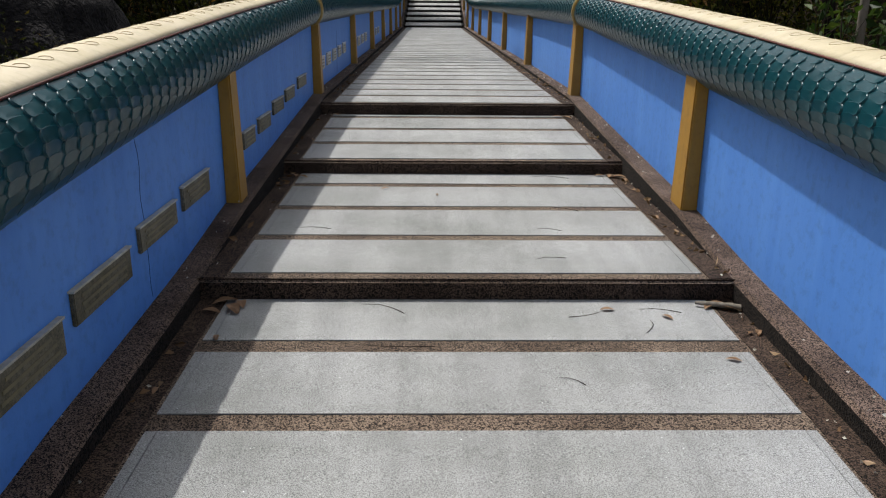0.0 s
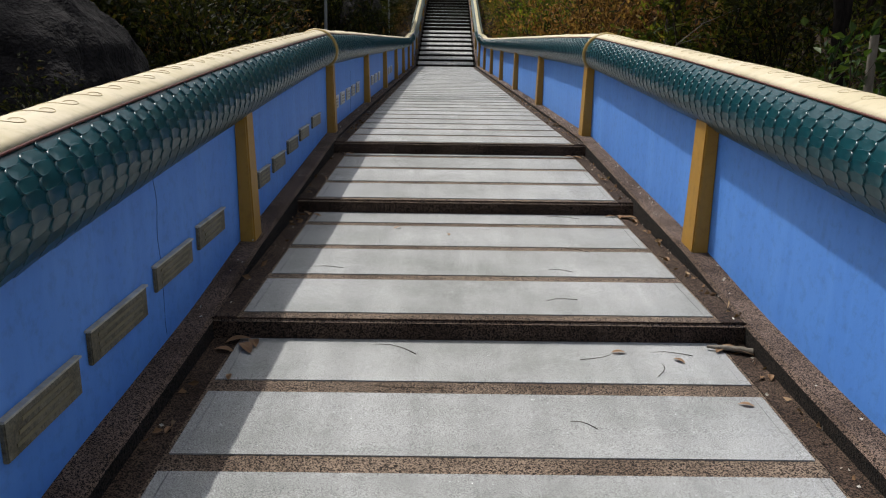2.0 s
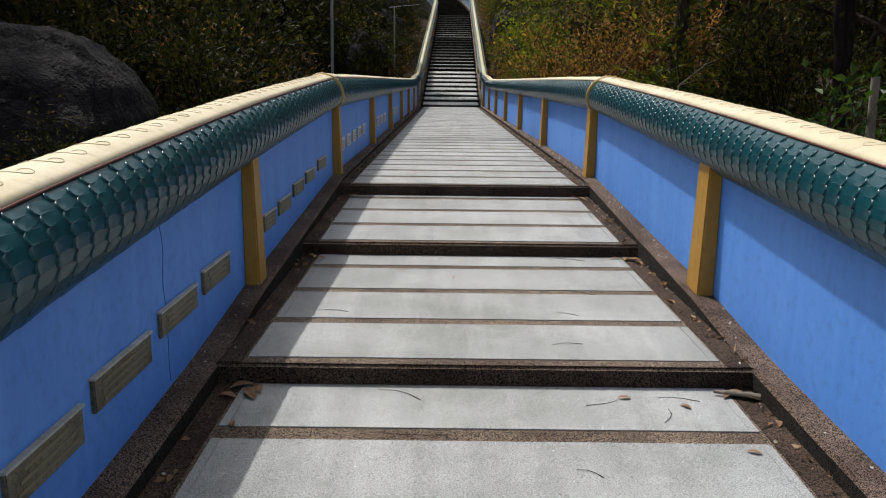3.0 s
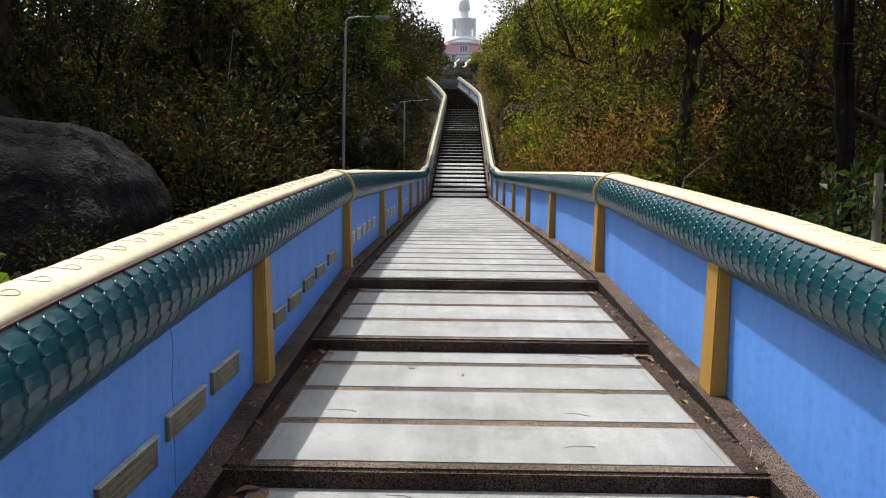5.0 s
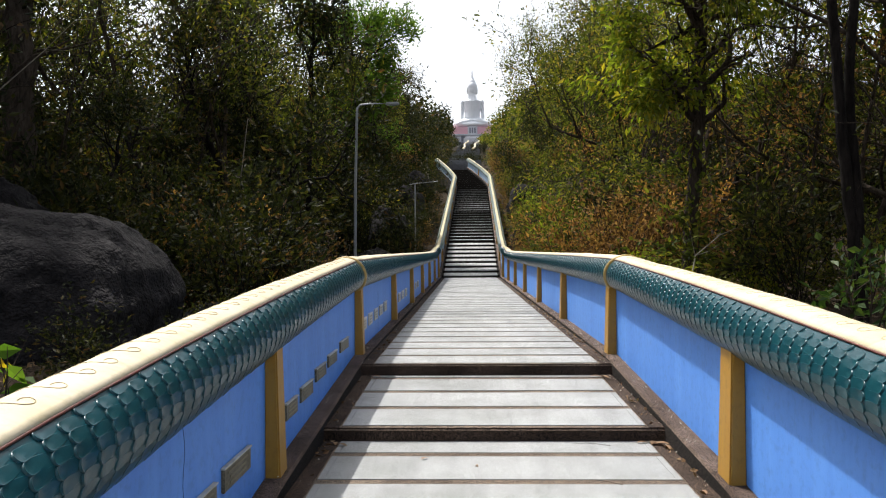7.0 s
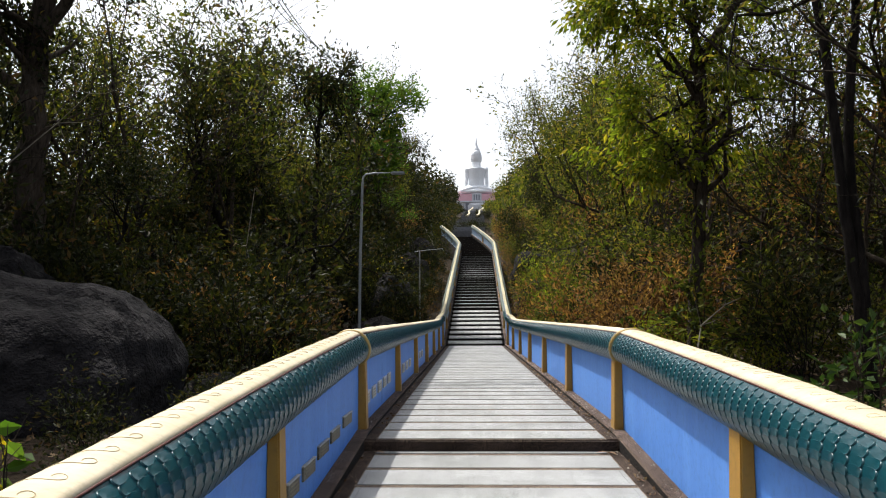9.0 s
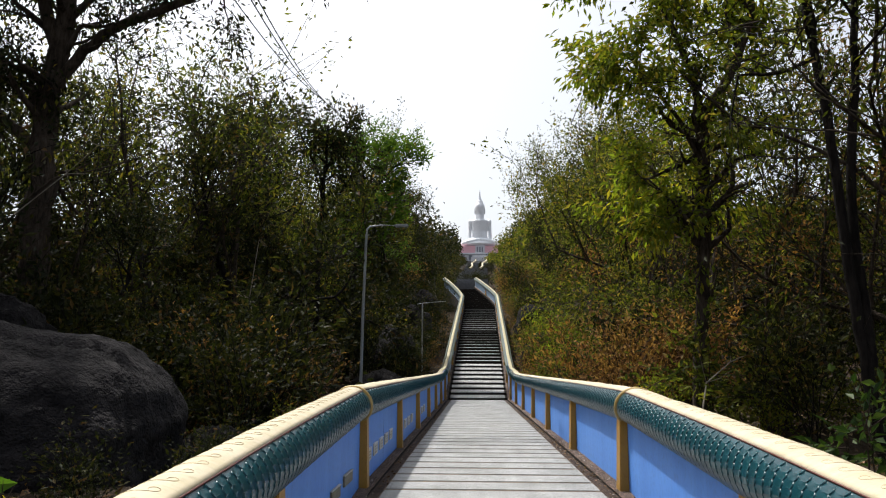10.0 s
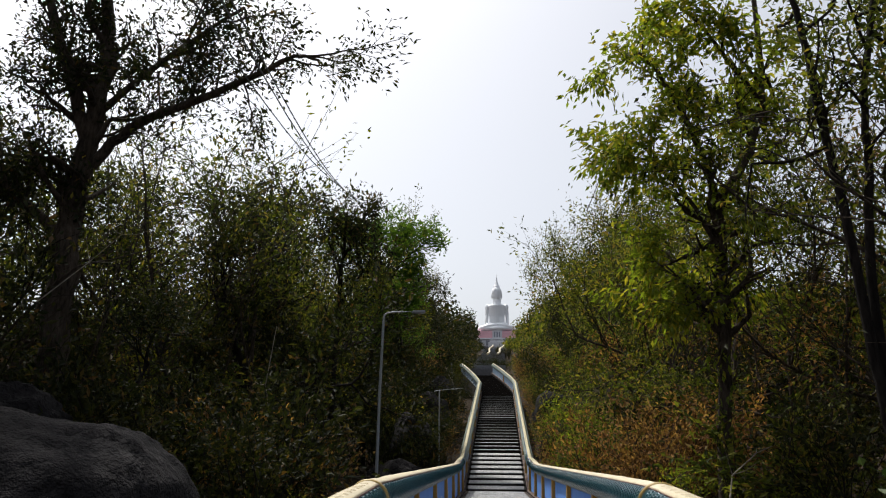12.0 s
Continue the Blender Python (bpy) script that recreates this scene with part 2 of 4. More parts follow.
def tube(points, radii, sides=8):
    """Tapered tube along points: verts, quads."""
    pts = np.asarray(points, dtype=float)
    tan = np.gradient(pts, axis=0)
    tan /= np.linalg.norm(tan, axis=1)[:, None] + 1e-9
    ref = np.array([0.0, 0.0, 1.0]) if abs(tan[0][2]) < 0.8 else np.array([1.0, 0.0, 0.0])
    u = np.cross(tan, ref)
    u /= np.linalg.norm(u, axis=1)[:, None] + 1e-9
    w = np.cross(tan, u)
    a = np.linspace(0, 2 * np.pi, sides, endpoint=False)
    r = np.asarray(radii, dtype=float)[:, None, None]
    vs = pts[:, None, :] + r * (np.cos(a)[None, :, None] * u[:, None, :] + np.sin(a)[None, :, None] * w[:, None, :])
    n = len(pts)
    i, j = np.meshgrid(np.arange(n - 1), np.arange(sides), indexing="ij")
    k = (j + 1) % sides
    q = np.stack([i * sides + j, i * sides + k, (i + 1) * sides + k, (i + 1) * sides + j], axis=-1).reshape(-1, 4)
    return vs.reshape(-1, 3), q


def joined(pieces):
    vs, qs, base = [], [], 0
    for v_, q_ in pieces:
        vs.append(v_)
        qs.append(q_ + base)
        base += len(v_)
    return np.concatenate(vs), np.concatenate(qs)


def group_thing(name, label, category, group="", kind=""):
    return tagged(new(name), label, category, group, kind)


# ---- plan of the walkway: heights along y ----
STAIR_Y, STEP_RUN, STEP_RISE, STEPS = 25.3, 0.73, 0.15, 31
TOP_Y, TOP_Z = STAIR_Y + STEP_RUN * STEPS, STEP_RISE * STEPS
RUN2, RISE2, STEPS2, SHIFT2 = 0.55, 0.168, 11, -1.32
END_Y, END_Z = TOP_Y + RUN2 * STEPS2, TOP_Z + RISE2 * STEPS2


def stair_line(y):
    if y < STAIR_Y:
        return 0.0
    if y < TOP_Y:
        return (y - STAIR_Y) / STEP_RUN * STEP_RISE
    return TOP_Z + (y - TOP_Y) / RUN2 * RISE2


def axis_x(y):
    drift = 0.27 * max(0.0, min(1.0, (y - STAIR_Y) / (TOP_Y - STAIR_Y)))
    return drift + SHIFT2 * max(0.0, min(1.0, (y - TOP_Y) / (END_Y - TOP_Y))) ** 1.3


def kerb_z(y):
    near = float(np.interp(y, [-2, 1.25, 1.5, 1.9, 2.4, 2.65, 3.1, 4.3, 5.9, 9, 25], [-0.47, -0.290, -0.267, -0.250, -0.222, -0.200, -0.152, -0.078, 0.030, 0.045, 0.06]))
    return near if y < STAIR_Y - 0.6 else 0.07 + stair_line(y + 0.5)


def rail_top(y):
    if y < 22:
        return float(np.interp(y, [-2, 0, 0.7, 1.4, 2.1, 2.8, 3.6, 4.5, 5.9, 8, 13, 19, 22], [0.18, 0.385, 0.458, 0.533, 0.586, 0.634, 0.684, 0.731, 0.800, 0.812, 0.825, 0.845, 0.87]))
    lift = stair_line(y) + 0.87
    t = min(1.0, (y - 22) / 6.0)
    return max(0.88, lift) + 0.13 * math.sin(math.pi * t) * (1.0 if t < 1 else 0.0)


def rail_radius(y):
    return float(np.interp(y, [0, 3, 6, 10, 24, 30], [0.152, 0.150, 0.135, 0.13, 0.13, 0.14]))


WALL_X, KERB_X, RAIL_IN = 1.03, 0.935, 0.937
YS = np.concatenate([np.arange(-2, 8, 0.12), np.arange(8, 22, 0.4), np.arange(22, 30, 0.2), np.arange(30, END_Y + 0.3, 0.45)])
tops = np.array([rail_top(y) for y in YS])
kern = np.array([1, 2, 3, 2, 1]) / 9.0
tops[2:-2] = np.convolve(tops, kern, "valid")


def rail_centre(y):
    return float(np.interp(y, YS, tops)) - rail_radius(y)


# ---- treads, slabs and kerbs ----
def slab_mesh(name, w, d):
    bm_ = box_bm(-w / 2, w / 2, 0, d, -0.02, 0.0)
    me = bpy.data.meshes.new(name)
    bm_.to_mesh(me)
    bm_.free()
    me.materials.append(M_SLAB)
    return me


slab_cache = {}


def slab_row(parent, y0, d, z, pitch_deg, x=0.0):
    """One row of paving: a long slab and a narrow strip at each end."""
    for name, w, cx in (("slab", 1.620, 0.0), ("slab_end", 0.0285, -0.8258), ("slab_end", 0.0285, 0.8258)):
        key = (name, round(d, 3))
        if key not in slab_cache:
            slab_cache[key] = slab_mesh(name, w, d)
        ob = new(name, slab_cache[key])
        ob.parent = parent
        ob.matrix_local = pose(x + cx + random.uniform(-0.001, 0.001), y0, z, pitch_deg + random.uniform(-0.12, 0.12), 0, 0)


def tread_body(name, y0, y1, z0, z1, depth, parent, x0=0.0, x1=None, half=KERB_X + 0.02, mat=None):
    x1 = x0 if x1 is None else x1
    bm_ = box_bm(-half, half, 0, 1, -1, 0)
    for p in bm_.verts:
        t = p.co.y
        p.co = Vector((p.co.x + x0 + (x1 - x0) * t, y0 + (y1 - y0) * t, (z0 + (z1 - z0) * t) + (p.co.z * depth)))
    front = [e for e in bm_.edges if all(abs(q.co.y - y0) < 1e-5 and q.co.z > z0 - 0.01 for q in e.verts)]
    bmesh.ops.bevel(bm_, geom=front, offset=0.012, segments=3, affect="EDGES")
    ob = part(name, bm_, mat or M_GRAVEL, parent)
    # Front faces get a darker material, riser shade painted into the colour.
    ob.data.materials.append(M_RISER if mat else M_DIRT_SHADE)
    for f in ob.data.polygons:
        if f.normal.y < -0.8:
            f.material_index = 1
    return ob


steps = group_thing("steps", "shallow brown gravel-wash steps paved with grey terrazzo slabs", "steps", kind="structure")
#        front y, back y, front z, back z, first slab, slab depth, pitch
TREADS = [(-2.2, -0.78, -0.52, -0.47, -2.15, 0.35, 0.435), (-0.80, 0.80, -0.43, -0.385, -0.73, 0.35, 0.435),
          (0.72, 2.42, -0.352, -0.298, 0.765, 0.352, 0.435), (2.395, 4.11, -0.222, -0.205, 2.46, 0.39, 0.465),
          (4.085, 5.66, -0.130, -0.085, 4.14, 0.395, 0.472)]


def gutter(parent, y0, y1, z0, z1):
    """Dirt-dark strips between the slabs and the kerbs."""
    for s_ in (-1, 1):
        bm_ = box_bm(*sorted((s_ * 0.853, s_ * (KERB_X - 0.001))), 0, 1, -0.02, 0.003)
        for q in bm_.verts:
            t = q.co.y
            q.co = Vector((q.co.x, y0 + 0.014 + (y1 - y0 - 0.014) * t, q.co.z + z0 + (z1 - z0) * t))
        part("gutter", bm_, M_DIRT_SHADE, parent, "dirt-darkened gravel strip")


for y0, y1, z0, z1, first, d, pitch in TREADS:
    tread = tread_body("tread", y0, y1 + 0.1, z0, z1 + 0.1 * (z1 - z0) / (y1 - y0), 0.5, steps)
    gutter(tread, y0, y1, z0, z1)
    slope = (z1 - z0) / (y1 - y0)
    y = first
    while y < y1 - 0.05:
        dd = min(d, y1 - y - 0.004)
        slab_row(tread, y, dd, z0 + slope * (y - y0) + 0.004, math.degrees(math.atan(slope)))
        y += pitch
landing = tagged(tread_body("landing", 5.63, STAIR_Y + 0.1, 0.0, 0.0, 0.6, None), "long level walkway paved with grey slabs and brown gravel bands", "walkway", kind="structure")
gutter(landing, 5.63, STAIR_Y, 0.0, 0.0)
y = 5.685
while y < STAIR_Y - 0.3:
    slab_row(landing, y, min(0.385, STAIR_Y - y - 0.01), 0.004, 0.0)
    y += 0.467

stairs = group_thing("stairs", "long flight of stone-slabbed stairs climbing the wooded hill", "stairs", kind="structure")
for i in range(STEPS):
    y, z = STAIR_Y + i * STEP_RUN, (i + 1) * STEP_RISE
    rise = 0.082 if i < 8 else (0.034 if i < 19 else 0.05)
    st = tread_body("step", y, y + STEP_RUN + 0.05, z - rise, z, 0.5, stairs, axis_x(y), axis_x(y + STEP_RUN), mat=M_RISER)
    bm_ = box_bm(-0.88, 0.88, 0.004, 0.67, -0.030, 0.0, 0.004)
    sl = part("slab", bm_, M_SLAB, st)
    sl.matrix_local = pose(axis_x(y), y, z - rise + 0.006, math.degrees(math.atan(rise / STEP_RUN)))
for i in range(STEPS2):
    y, z = TOP_Y + i * RUN2, TOP_Z + (i + 1) * RISE2
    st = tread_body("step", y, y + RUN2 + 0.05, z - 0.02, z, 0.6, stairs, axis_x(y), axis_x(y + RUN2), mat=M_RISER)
    bm_ = box_bm(-0.85, 0.85, 0, 0.42, -0.03, 0.0)
    sl = part("slab", bm_, M_SLAB, st)
    sl.matrix_local = pose(axis_x(y), y + 0.05, z - 0.02 + 0.005, 2.0)
crest_path = tagged(tread_body("upper_landing", END_Y, END_Y + 6, END_Z, END_Z + 0.1, 0.6, None, axis_x(END_Y), axis_x(END_Y)), "upper landing of brown gravel wash at the head of the stairs", "walkway", kind="structure")


def ribbon(section, ys, centre, mat, name, parent=None, smooth=False):
    """Sweeps a closed section (function of y giving x, z pairs) along y."""
    rows = [[(centre(y) + x, y, z) for x, z in section(y)] for y in ys]
    k = len(rows[0])
    vs = [p for r in rows for p in r]
    fs = []
    for i in range(len(rows) - 1):
        for j in range(k):
            a, b_ = i * k + j, i * k + (j + 1) % k
            fs.append((a, b_, b_ + k, a + k))
    fs.append(tuple(range(k))[::-1])
    fs.append(tuple((len(rows) - 1) * k + j for j in range(k)))
    return mesh_ob(name, vs, fs, mat, parent, smooth)


for side, word in ((-1, "left"), (1, "right")):
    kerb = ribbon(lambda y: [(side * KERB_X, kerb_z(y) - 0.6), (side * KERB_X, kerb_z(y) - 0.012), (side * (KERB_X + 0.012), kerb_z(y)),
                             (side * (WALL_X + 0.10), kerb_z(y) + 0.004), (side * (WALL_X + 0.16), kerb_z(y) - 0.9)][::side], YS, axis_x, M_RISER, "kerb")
    # Kerb sides keep the near-black colour as painted shade; tops get plain gravel.
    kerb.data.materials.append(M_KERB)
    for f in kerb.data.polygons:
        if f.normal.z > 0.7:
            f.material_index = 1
    tagged(kerb, "brown washed-gravel kerb along the steps", "kerb", kind="structure")
    wall = ribbon(lambda y: [(side * WALL_X, kerb_z(y) - 0.1), (side * WALL_X, rail_centre(y)), (side * (WALL_X + 0.09), rail_centre(y)),
                             (side * (WALL_X + 0.09), kerb_z(y) - 1.0)][::side], [y for y in YS if y < 26.3], axis_x, M_BLUE, "wall_" + word)
    # Upper walls take the blue with haze mixed into its colour.
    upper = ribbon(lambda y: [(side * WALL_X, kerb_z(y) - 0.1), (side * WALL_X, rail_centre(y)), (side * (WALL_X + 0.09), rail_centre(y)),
                              (side * (WALL_X + 0.09), kerb_z(y) - 1.0)][::side], [y for y in YS if y > 26.1], axis_x, M_BLUE_HAZE, "wall_upper_" + word)
    tagged(upper, "grey-blue balustrade wall of the climbing stairs, paled by painted haze", "wall", kind="structure")
    tagged(wall, "bright blue painted balustrade wall with faint streaks", "wall", kind="structure")
    post_y = [0.05, 3.05, 6.02, 9.05, 12.1, 15.1, 18.1, 21.1, 24.1] + [27.1 + 3 * i for i in range(9)]
    for i, y in enumerate(post_y):
        yy = y + ((0.20 if side < 0 else 0.14) if i == 1 else 0.0)
        z0, z1 = kerb_z(yy) - 0.02, rail_centre(yy) - rail_radius(yy) * 0.55
        bm_ = box_bm(0, 1, 0, 1, 0, 1)
        for p in bm_.verts:
            top = p.co.z > 0.5
            w, d = ((0.122, 0.052) if top else (0.136, 0.068)) if side < 0 else ((0.148, 0.056) if top else (0.165, 0.072))
            p.co = Vector((side * (WALL_X - d * (1 - p.co.x) + 0.004 * p.co.x), yy + (p.co.y - 0.5) * w, z1 if top else z0))
        bmesh.ops.recalc_face_normals(bm_, faces=bm_.faces[:])
        bmesh.ops.bevel(bm_, geom=bm_.edges[:], offset=0.007, segments=2, affect="EDGES")
        post = part("post", bm_, M_OCHRE, wall, "ochre painted tapered post")
        post.matrix_local = pose(axis_x(yy), 0, 0)

# ---- serpent-body handrails ----
CREST = radians(35)


def scale_form(n, rim):
    """One overlapping scale: a round tip to -y with a raised rim, fading into the body behind."""
    half, back, tip = 0.0165, 0.050, -0.046
    ring = [(-half * 0.5, back), (half * 0.5, back), (half * 0.97, 0.006)]
    ring += [(half * math.cos(a), -0.026 + (tip + 0.026) * math.sin(a)) for a in np.linspace(0.0, math.pi, n)]
    ring += [(-half * 0.97, 0.006)]
    vs = []
    for lvl, s_ in ((0, 1.0), (1, 0.955), (2, 0.87), (3, 0.72)):
        for x, y_ in ring:
            t = max(0.0, min(1.0, (0.010 - y_) / (0.010 - tip)))
            h = (-0.0026, rim * t ** 2.0 - 0.0016, rim * t ** 2.0 * 0.62 - 0.0016, rim * 0.16 * t ** 2.0 - 0.0014)[lvl]
            vs.append((x * s_, y_ * s_, h - (x * s_) ** 2 / (2 * 0.165)))
    vs.append((0, 0.0, -0.0014))
    k = len(ring)
    fs = [(r * k + j, r * k + (j + 1) % k, (r + 1) * k + (j + 1) % k, (r + 1) * k + j) for r in range(3) for j in range(k)]
    fs += [(3 * k + j, 3 * k + (j + 1) % k, 4 * k) for j in range(k)]
    return vs, [f[::-1] for f in fs]


def tri_faces(fs):
    out = []
    for f in fs:
        out += [f] if len(f) == 3 else [(f[0], f[1], f[2]), (f[0], f[2], f[3])]
    return np.array(out, dtype=np.int32)


sc_v, sc_f = scale_form(9, 0.0060)
scale_me = bpy.data.meshes.new("scale")
scale_me.from_pydata(sc_v, [], sc_f)
scale_me.materials.append(M_GREEN)
scale_me.polygons.foreach_set("use_smooth", [True] * len(scale_me.polygons))
scale_me.update()
far_v, far_f = scale_form(5, 0.0062)
SC_V, SC_F = np.array(far_v), tri_faces(far_f)


def arc_point(y, theta, side, out=0.0):
    r = rail_radius(y)
    wide, sn = r * 1.02, math.sin(theta)
    flare = float(np.interp(y, [5, 9], [0.96 if side < 0 else 1.16, 1.05])) if sn < 0 else 1.0
    return Vector((axis_x(y) + side * (RAIL_IN + wide - (wide + out) * sn * flare), y, rail_centre(y) + (r + out) * math.cos(theta)))


def crest_wave(y, side):
    """Uneven hand-laid height of the crest along the rail."""
    return 0.005 * noise.noise(Vector((y * 1.9, side * 9, 0))) + 0.002 * noise.noise(Vector((y * 6.0, side * 5, 1)))


for side in (-1, 1):
    rail = group_thing("serpent_rail", "thick handrail shaped as a green scaly serpent body with cream back", "handrail", "serpent handrails")
    ang = np.linspace(CREST, 2 * np.pi - CREST, 21)
    vs, fs = [], []
    for y in YS:
        for a in ang:
            vs.append(arc_point(y, a, side))
    k = len(ang)
    for i in range(len(YS) - 1):
        for j in range(k - 1):
            q = (i * k + j, i * k + j + 1, (i + 1) * k + j + 1, (i + 1) * k + j)
            fs.append(q if side < 0 else q[::-1])
    cut = sum(1 for y in YS if y < 26.0) * (k - 1)
    mesh_ob("body", vs, fs[:cut], M_GREEN, rail, True, "dark green enamelled body")
    mesh_ob("body", vs, fs[cut:], M_GREEN_FAR, rail, True, "pale grey-green body of the climbing rail")
    ang = np.linspace(-CREST, CREST, 9)
    vs, fs = [], []
    for y in YS:
        wob = crest_wave(y, side)
        narrow = float(np.interp(y, [20, 27], [1.0, 0.62]))
        for a in (-CREST, *ang, CREST):
            vs.append(arc_point(y, a * narrow, side, 0.006 + wob))
        vs[-len(ang) - 2] = arc_point(y, -CREST * narrow, side, -0.004)
        vs[-1] = arc_point(y, CREST * narrow, side, -0.004)
    k = len(ang) + 2
    for i in range(len(YS) - 1):
        for j in range(k - 1):
            q = (i * k + j, i * k + j + 1, (i + 1) * k + j + 1, (i + 1) * k + j)
            fs.append(q if side < 0 else q[::-1])
    cut = sum(1 for y in YS if y < 22.5) * (k - 1)
    mesh_ob("crest", vs, fs[:cut], M_CREAM, rail, True, "weathered cream painted crest")
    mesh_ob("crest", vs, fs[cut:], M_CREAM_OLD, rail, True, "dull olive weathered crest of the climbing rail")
    for s in (-1, 1):
        line_y = [y for y in YS if y < 26]
        v_, q_ = tube([arc_point(y, s * (CREST + 0.02), side, 0.003) for y in line_y], [0.0042] * len(line_y), 5)
        array_ob("seam", v_, q_, M_RED, rail, True)
    # collar
    cy = 5.90
    vs, fs = [], []
    prof = [(-0.028, -0.01), (-0.026, 0.008), (-0.012, 0.015), (0.012, 0.015), (0.026, 0.008), (0.028, -0.01)]
    n_a = 28
    for i in range(n_a):
        a = 2 * math.pi * i / n_a
        for dy, o in prof:
            p = arc_point(cy, a, side, o)
            vs.append((p.x, cy + dy - 0.09 * math.cos(a), p.z))
    for i in range(n_a):
        for j in range(len(prof) - 1):
            a0, a1 = i * 6 + j, ((i + 1) % n_a) * 6 + j
            fs.append((a0, a0 + 1, a1 + 1, a1))
    mesh_ob("collar", vs, fs, M_COLLAR, rail, True, "raised yellow-brown collar ring")
    # engraved crest marks
    for i, y in enumerate(np.arange(-0.8, 5.6, 0.135)):
        yy = y + random.uniform(-0.01, 0.01)
        pts = [(-CREST * 0.92, 0.020), (-CREST * 0.5, 0.004), (-CREST * 0.05, -0.012), (CREST * 0.30, -0.012), (CREST * 0.48, 0.004),
               (CREST * 0.46, 0.026), (CREST * 0.26, 0.038), (CREST * 0.10, 0.028), (CREST * 0.12, 0.010)]
        for _ in range(1):
            pts = [pts[0]] + [((1 - f) * p_[0] + f * q2[0], (1 - f) * p_[1] + f * q2[1]) for p_, q2 in zip(pts, pts[1:]) for f in (0.25, 0.75)] + [pts[-1]]
        v_, q_ = tube([arc_point(yy + dy, a, side, 0.0068 + crest_wave(yy + dy, side)) for a, dy in pts], [0.0010 if side < 0 else 0.0006] * len(pts), 4)
        array_ob("crest_mark", v_, q_, M_GROOVE, rail, True)
    # scales
    rows_a = [CREST + 0.11 + 0.098 * i for i in range(17)]
    relief = [1.0] * 8 + [0.9, 0.8, 0.65, 0.5, 0.4, 0.3, 0.25, 0.2, 0.15]
    spots = []
    for r_i, a in enumerate(rows_a):
        for y in np.arange(-1.0, 24.5, 0.166):
            yy = y + (0.083 if r_i % 2 else 0.0) + random.uniform(-0.004, 0.004)
            if abs(yy - (cy - 0.09 * math.cos(a))) > 0.075:
                spots.append((yy, a + random.uniform(-0.008, 0.008), relief[r_i]))
    spots.sort()
    near = [p for p in spots if p[0] > 1.15][:300]
    rest = [p for p in spots if not near[0][0] <= p[0] <= near[-1][0]]
    big_v, big_f = [], []

    def scale_pose(y, a, thick):
        slope = (rail_centre(y + 0.1) - rail_centre(y - 0.1)) / 0.2
        ny = Vector((0, 1, slope)).normalized()
        n_ = Vector((-side * math.sin(a) / 1.02, 0, math.cos(a))).normalized()
        n_ = (n_ - ny * n_.dot(ny)).normalized()
        x_ = ny.cross(n_)
        m_ = Matrix((x_, ny, n_ * thick)).transposed().to_4x4()
        m_.translation = arc_point(y, a, side, 0.001)
        return m_
    for y, a, thick in near:
        ob = new("scale", scale_me)
        ob.parent = rail
        ob.matrix_local = scale_pose(y, a, thick)
    for i, (y, a, thick) in enumerate(rest):
        m_ = np.array(scale_pose(y, a, thick))
        big_v.append(SC_V @ m_[:3, :3].T + m_[:3, 3])
        big_f.append(SC_F + i * len(SC_V))
    tagged(array_ob("scale_field", np.concatenate(big_v), np.concatenate(big_f), M_GREEN, rail, True), kind="stuff")

# ---- plaques on the left wall ----
PLAQUES = [(0.72, 0.40, -0.14, 0.095, 0), (1.24, 0.34, -0.080, 0.093, 0), (1.65, 0.385, -0.040, 0.090, 0), (2.125, 0.36, -0.004, 0.080, 0), (2.57, 0.345, 0.017, 0.086, 0),
           (3.55, 0.25, 0.062, 0.080, 0), (3.90, 0.31, 0.082, 0.075, 0), (4.31, 0.32, 0.122, 0.073, 0), (4.72, 0.32, 0.147, 0.072, 0), (5.20, 0.36, 0.178, 0.073, 0)]
PLAQUES += [(6.35 + 0.44 * i, 0.26, 0.225 + 0.008 * i, 0.10, 1) for i in range(5)]
PLAQUES += [(9.35 + 0.55 * i, 0.30, 0.245 + 0.004 * i, 0.11, 1) for i in range(4)]
PLAQUES += [(12.6 + 0.62 * i, 0.30, 0.255 + 0.004 * i, 0.11, 1) for i in range(3)]
PLAQUES += [(15.9, 0.32, 0.27, 0.12, 1)]
for y, w, z, h, pale in PLAQUES:
    x = -WALL_X
    ob = part("plaque", box_bm(x - 0.002, x + 0.013, y, y + w, z - h / 2, z + h / 2, 0.003), M_PLAQUE_PALE if pale else M_PLAQUE)
    tagged(ob, "pale stone plaque fixed on the blue wall" if pale else "weathered dark granite plaque fixed on the blue wall", "plaque", "wall plaques")
    for r in range(3):
        lw = w * random.uniform(0.55, 0.8)
        zc = z + h * (0.26 - 0.25 * r)
        part("text_bar", box_bm(x + 0.0132, x + 0.0148, y + (w - lw) / 2, y + (w + lw) / 2, zc - h * 0.05, zc + h * 0.05), M_TEXT, ob)
    part("ledge", box_bm(x - 0.002, x + 0.017, y - 0.004, y + w + 0.004, z + h / 2, z + h / 2 + 0.006), M_WHITE if pale else M_PLAQUE_PALE, ob)


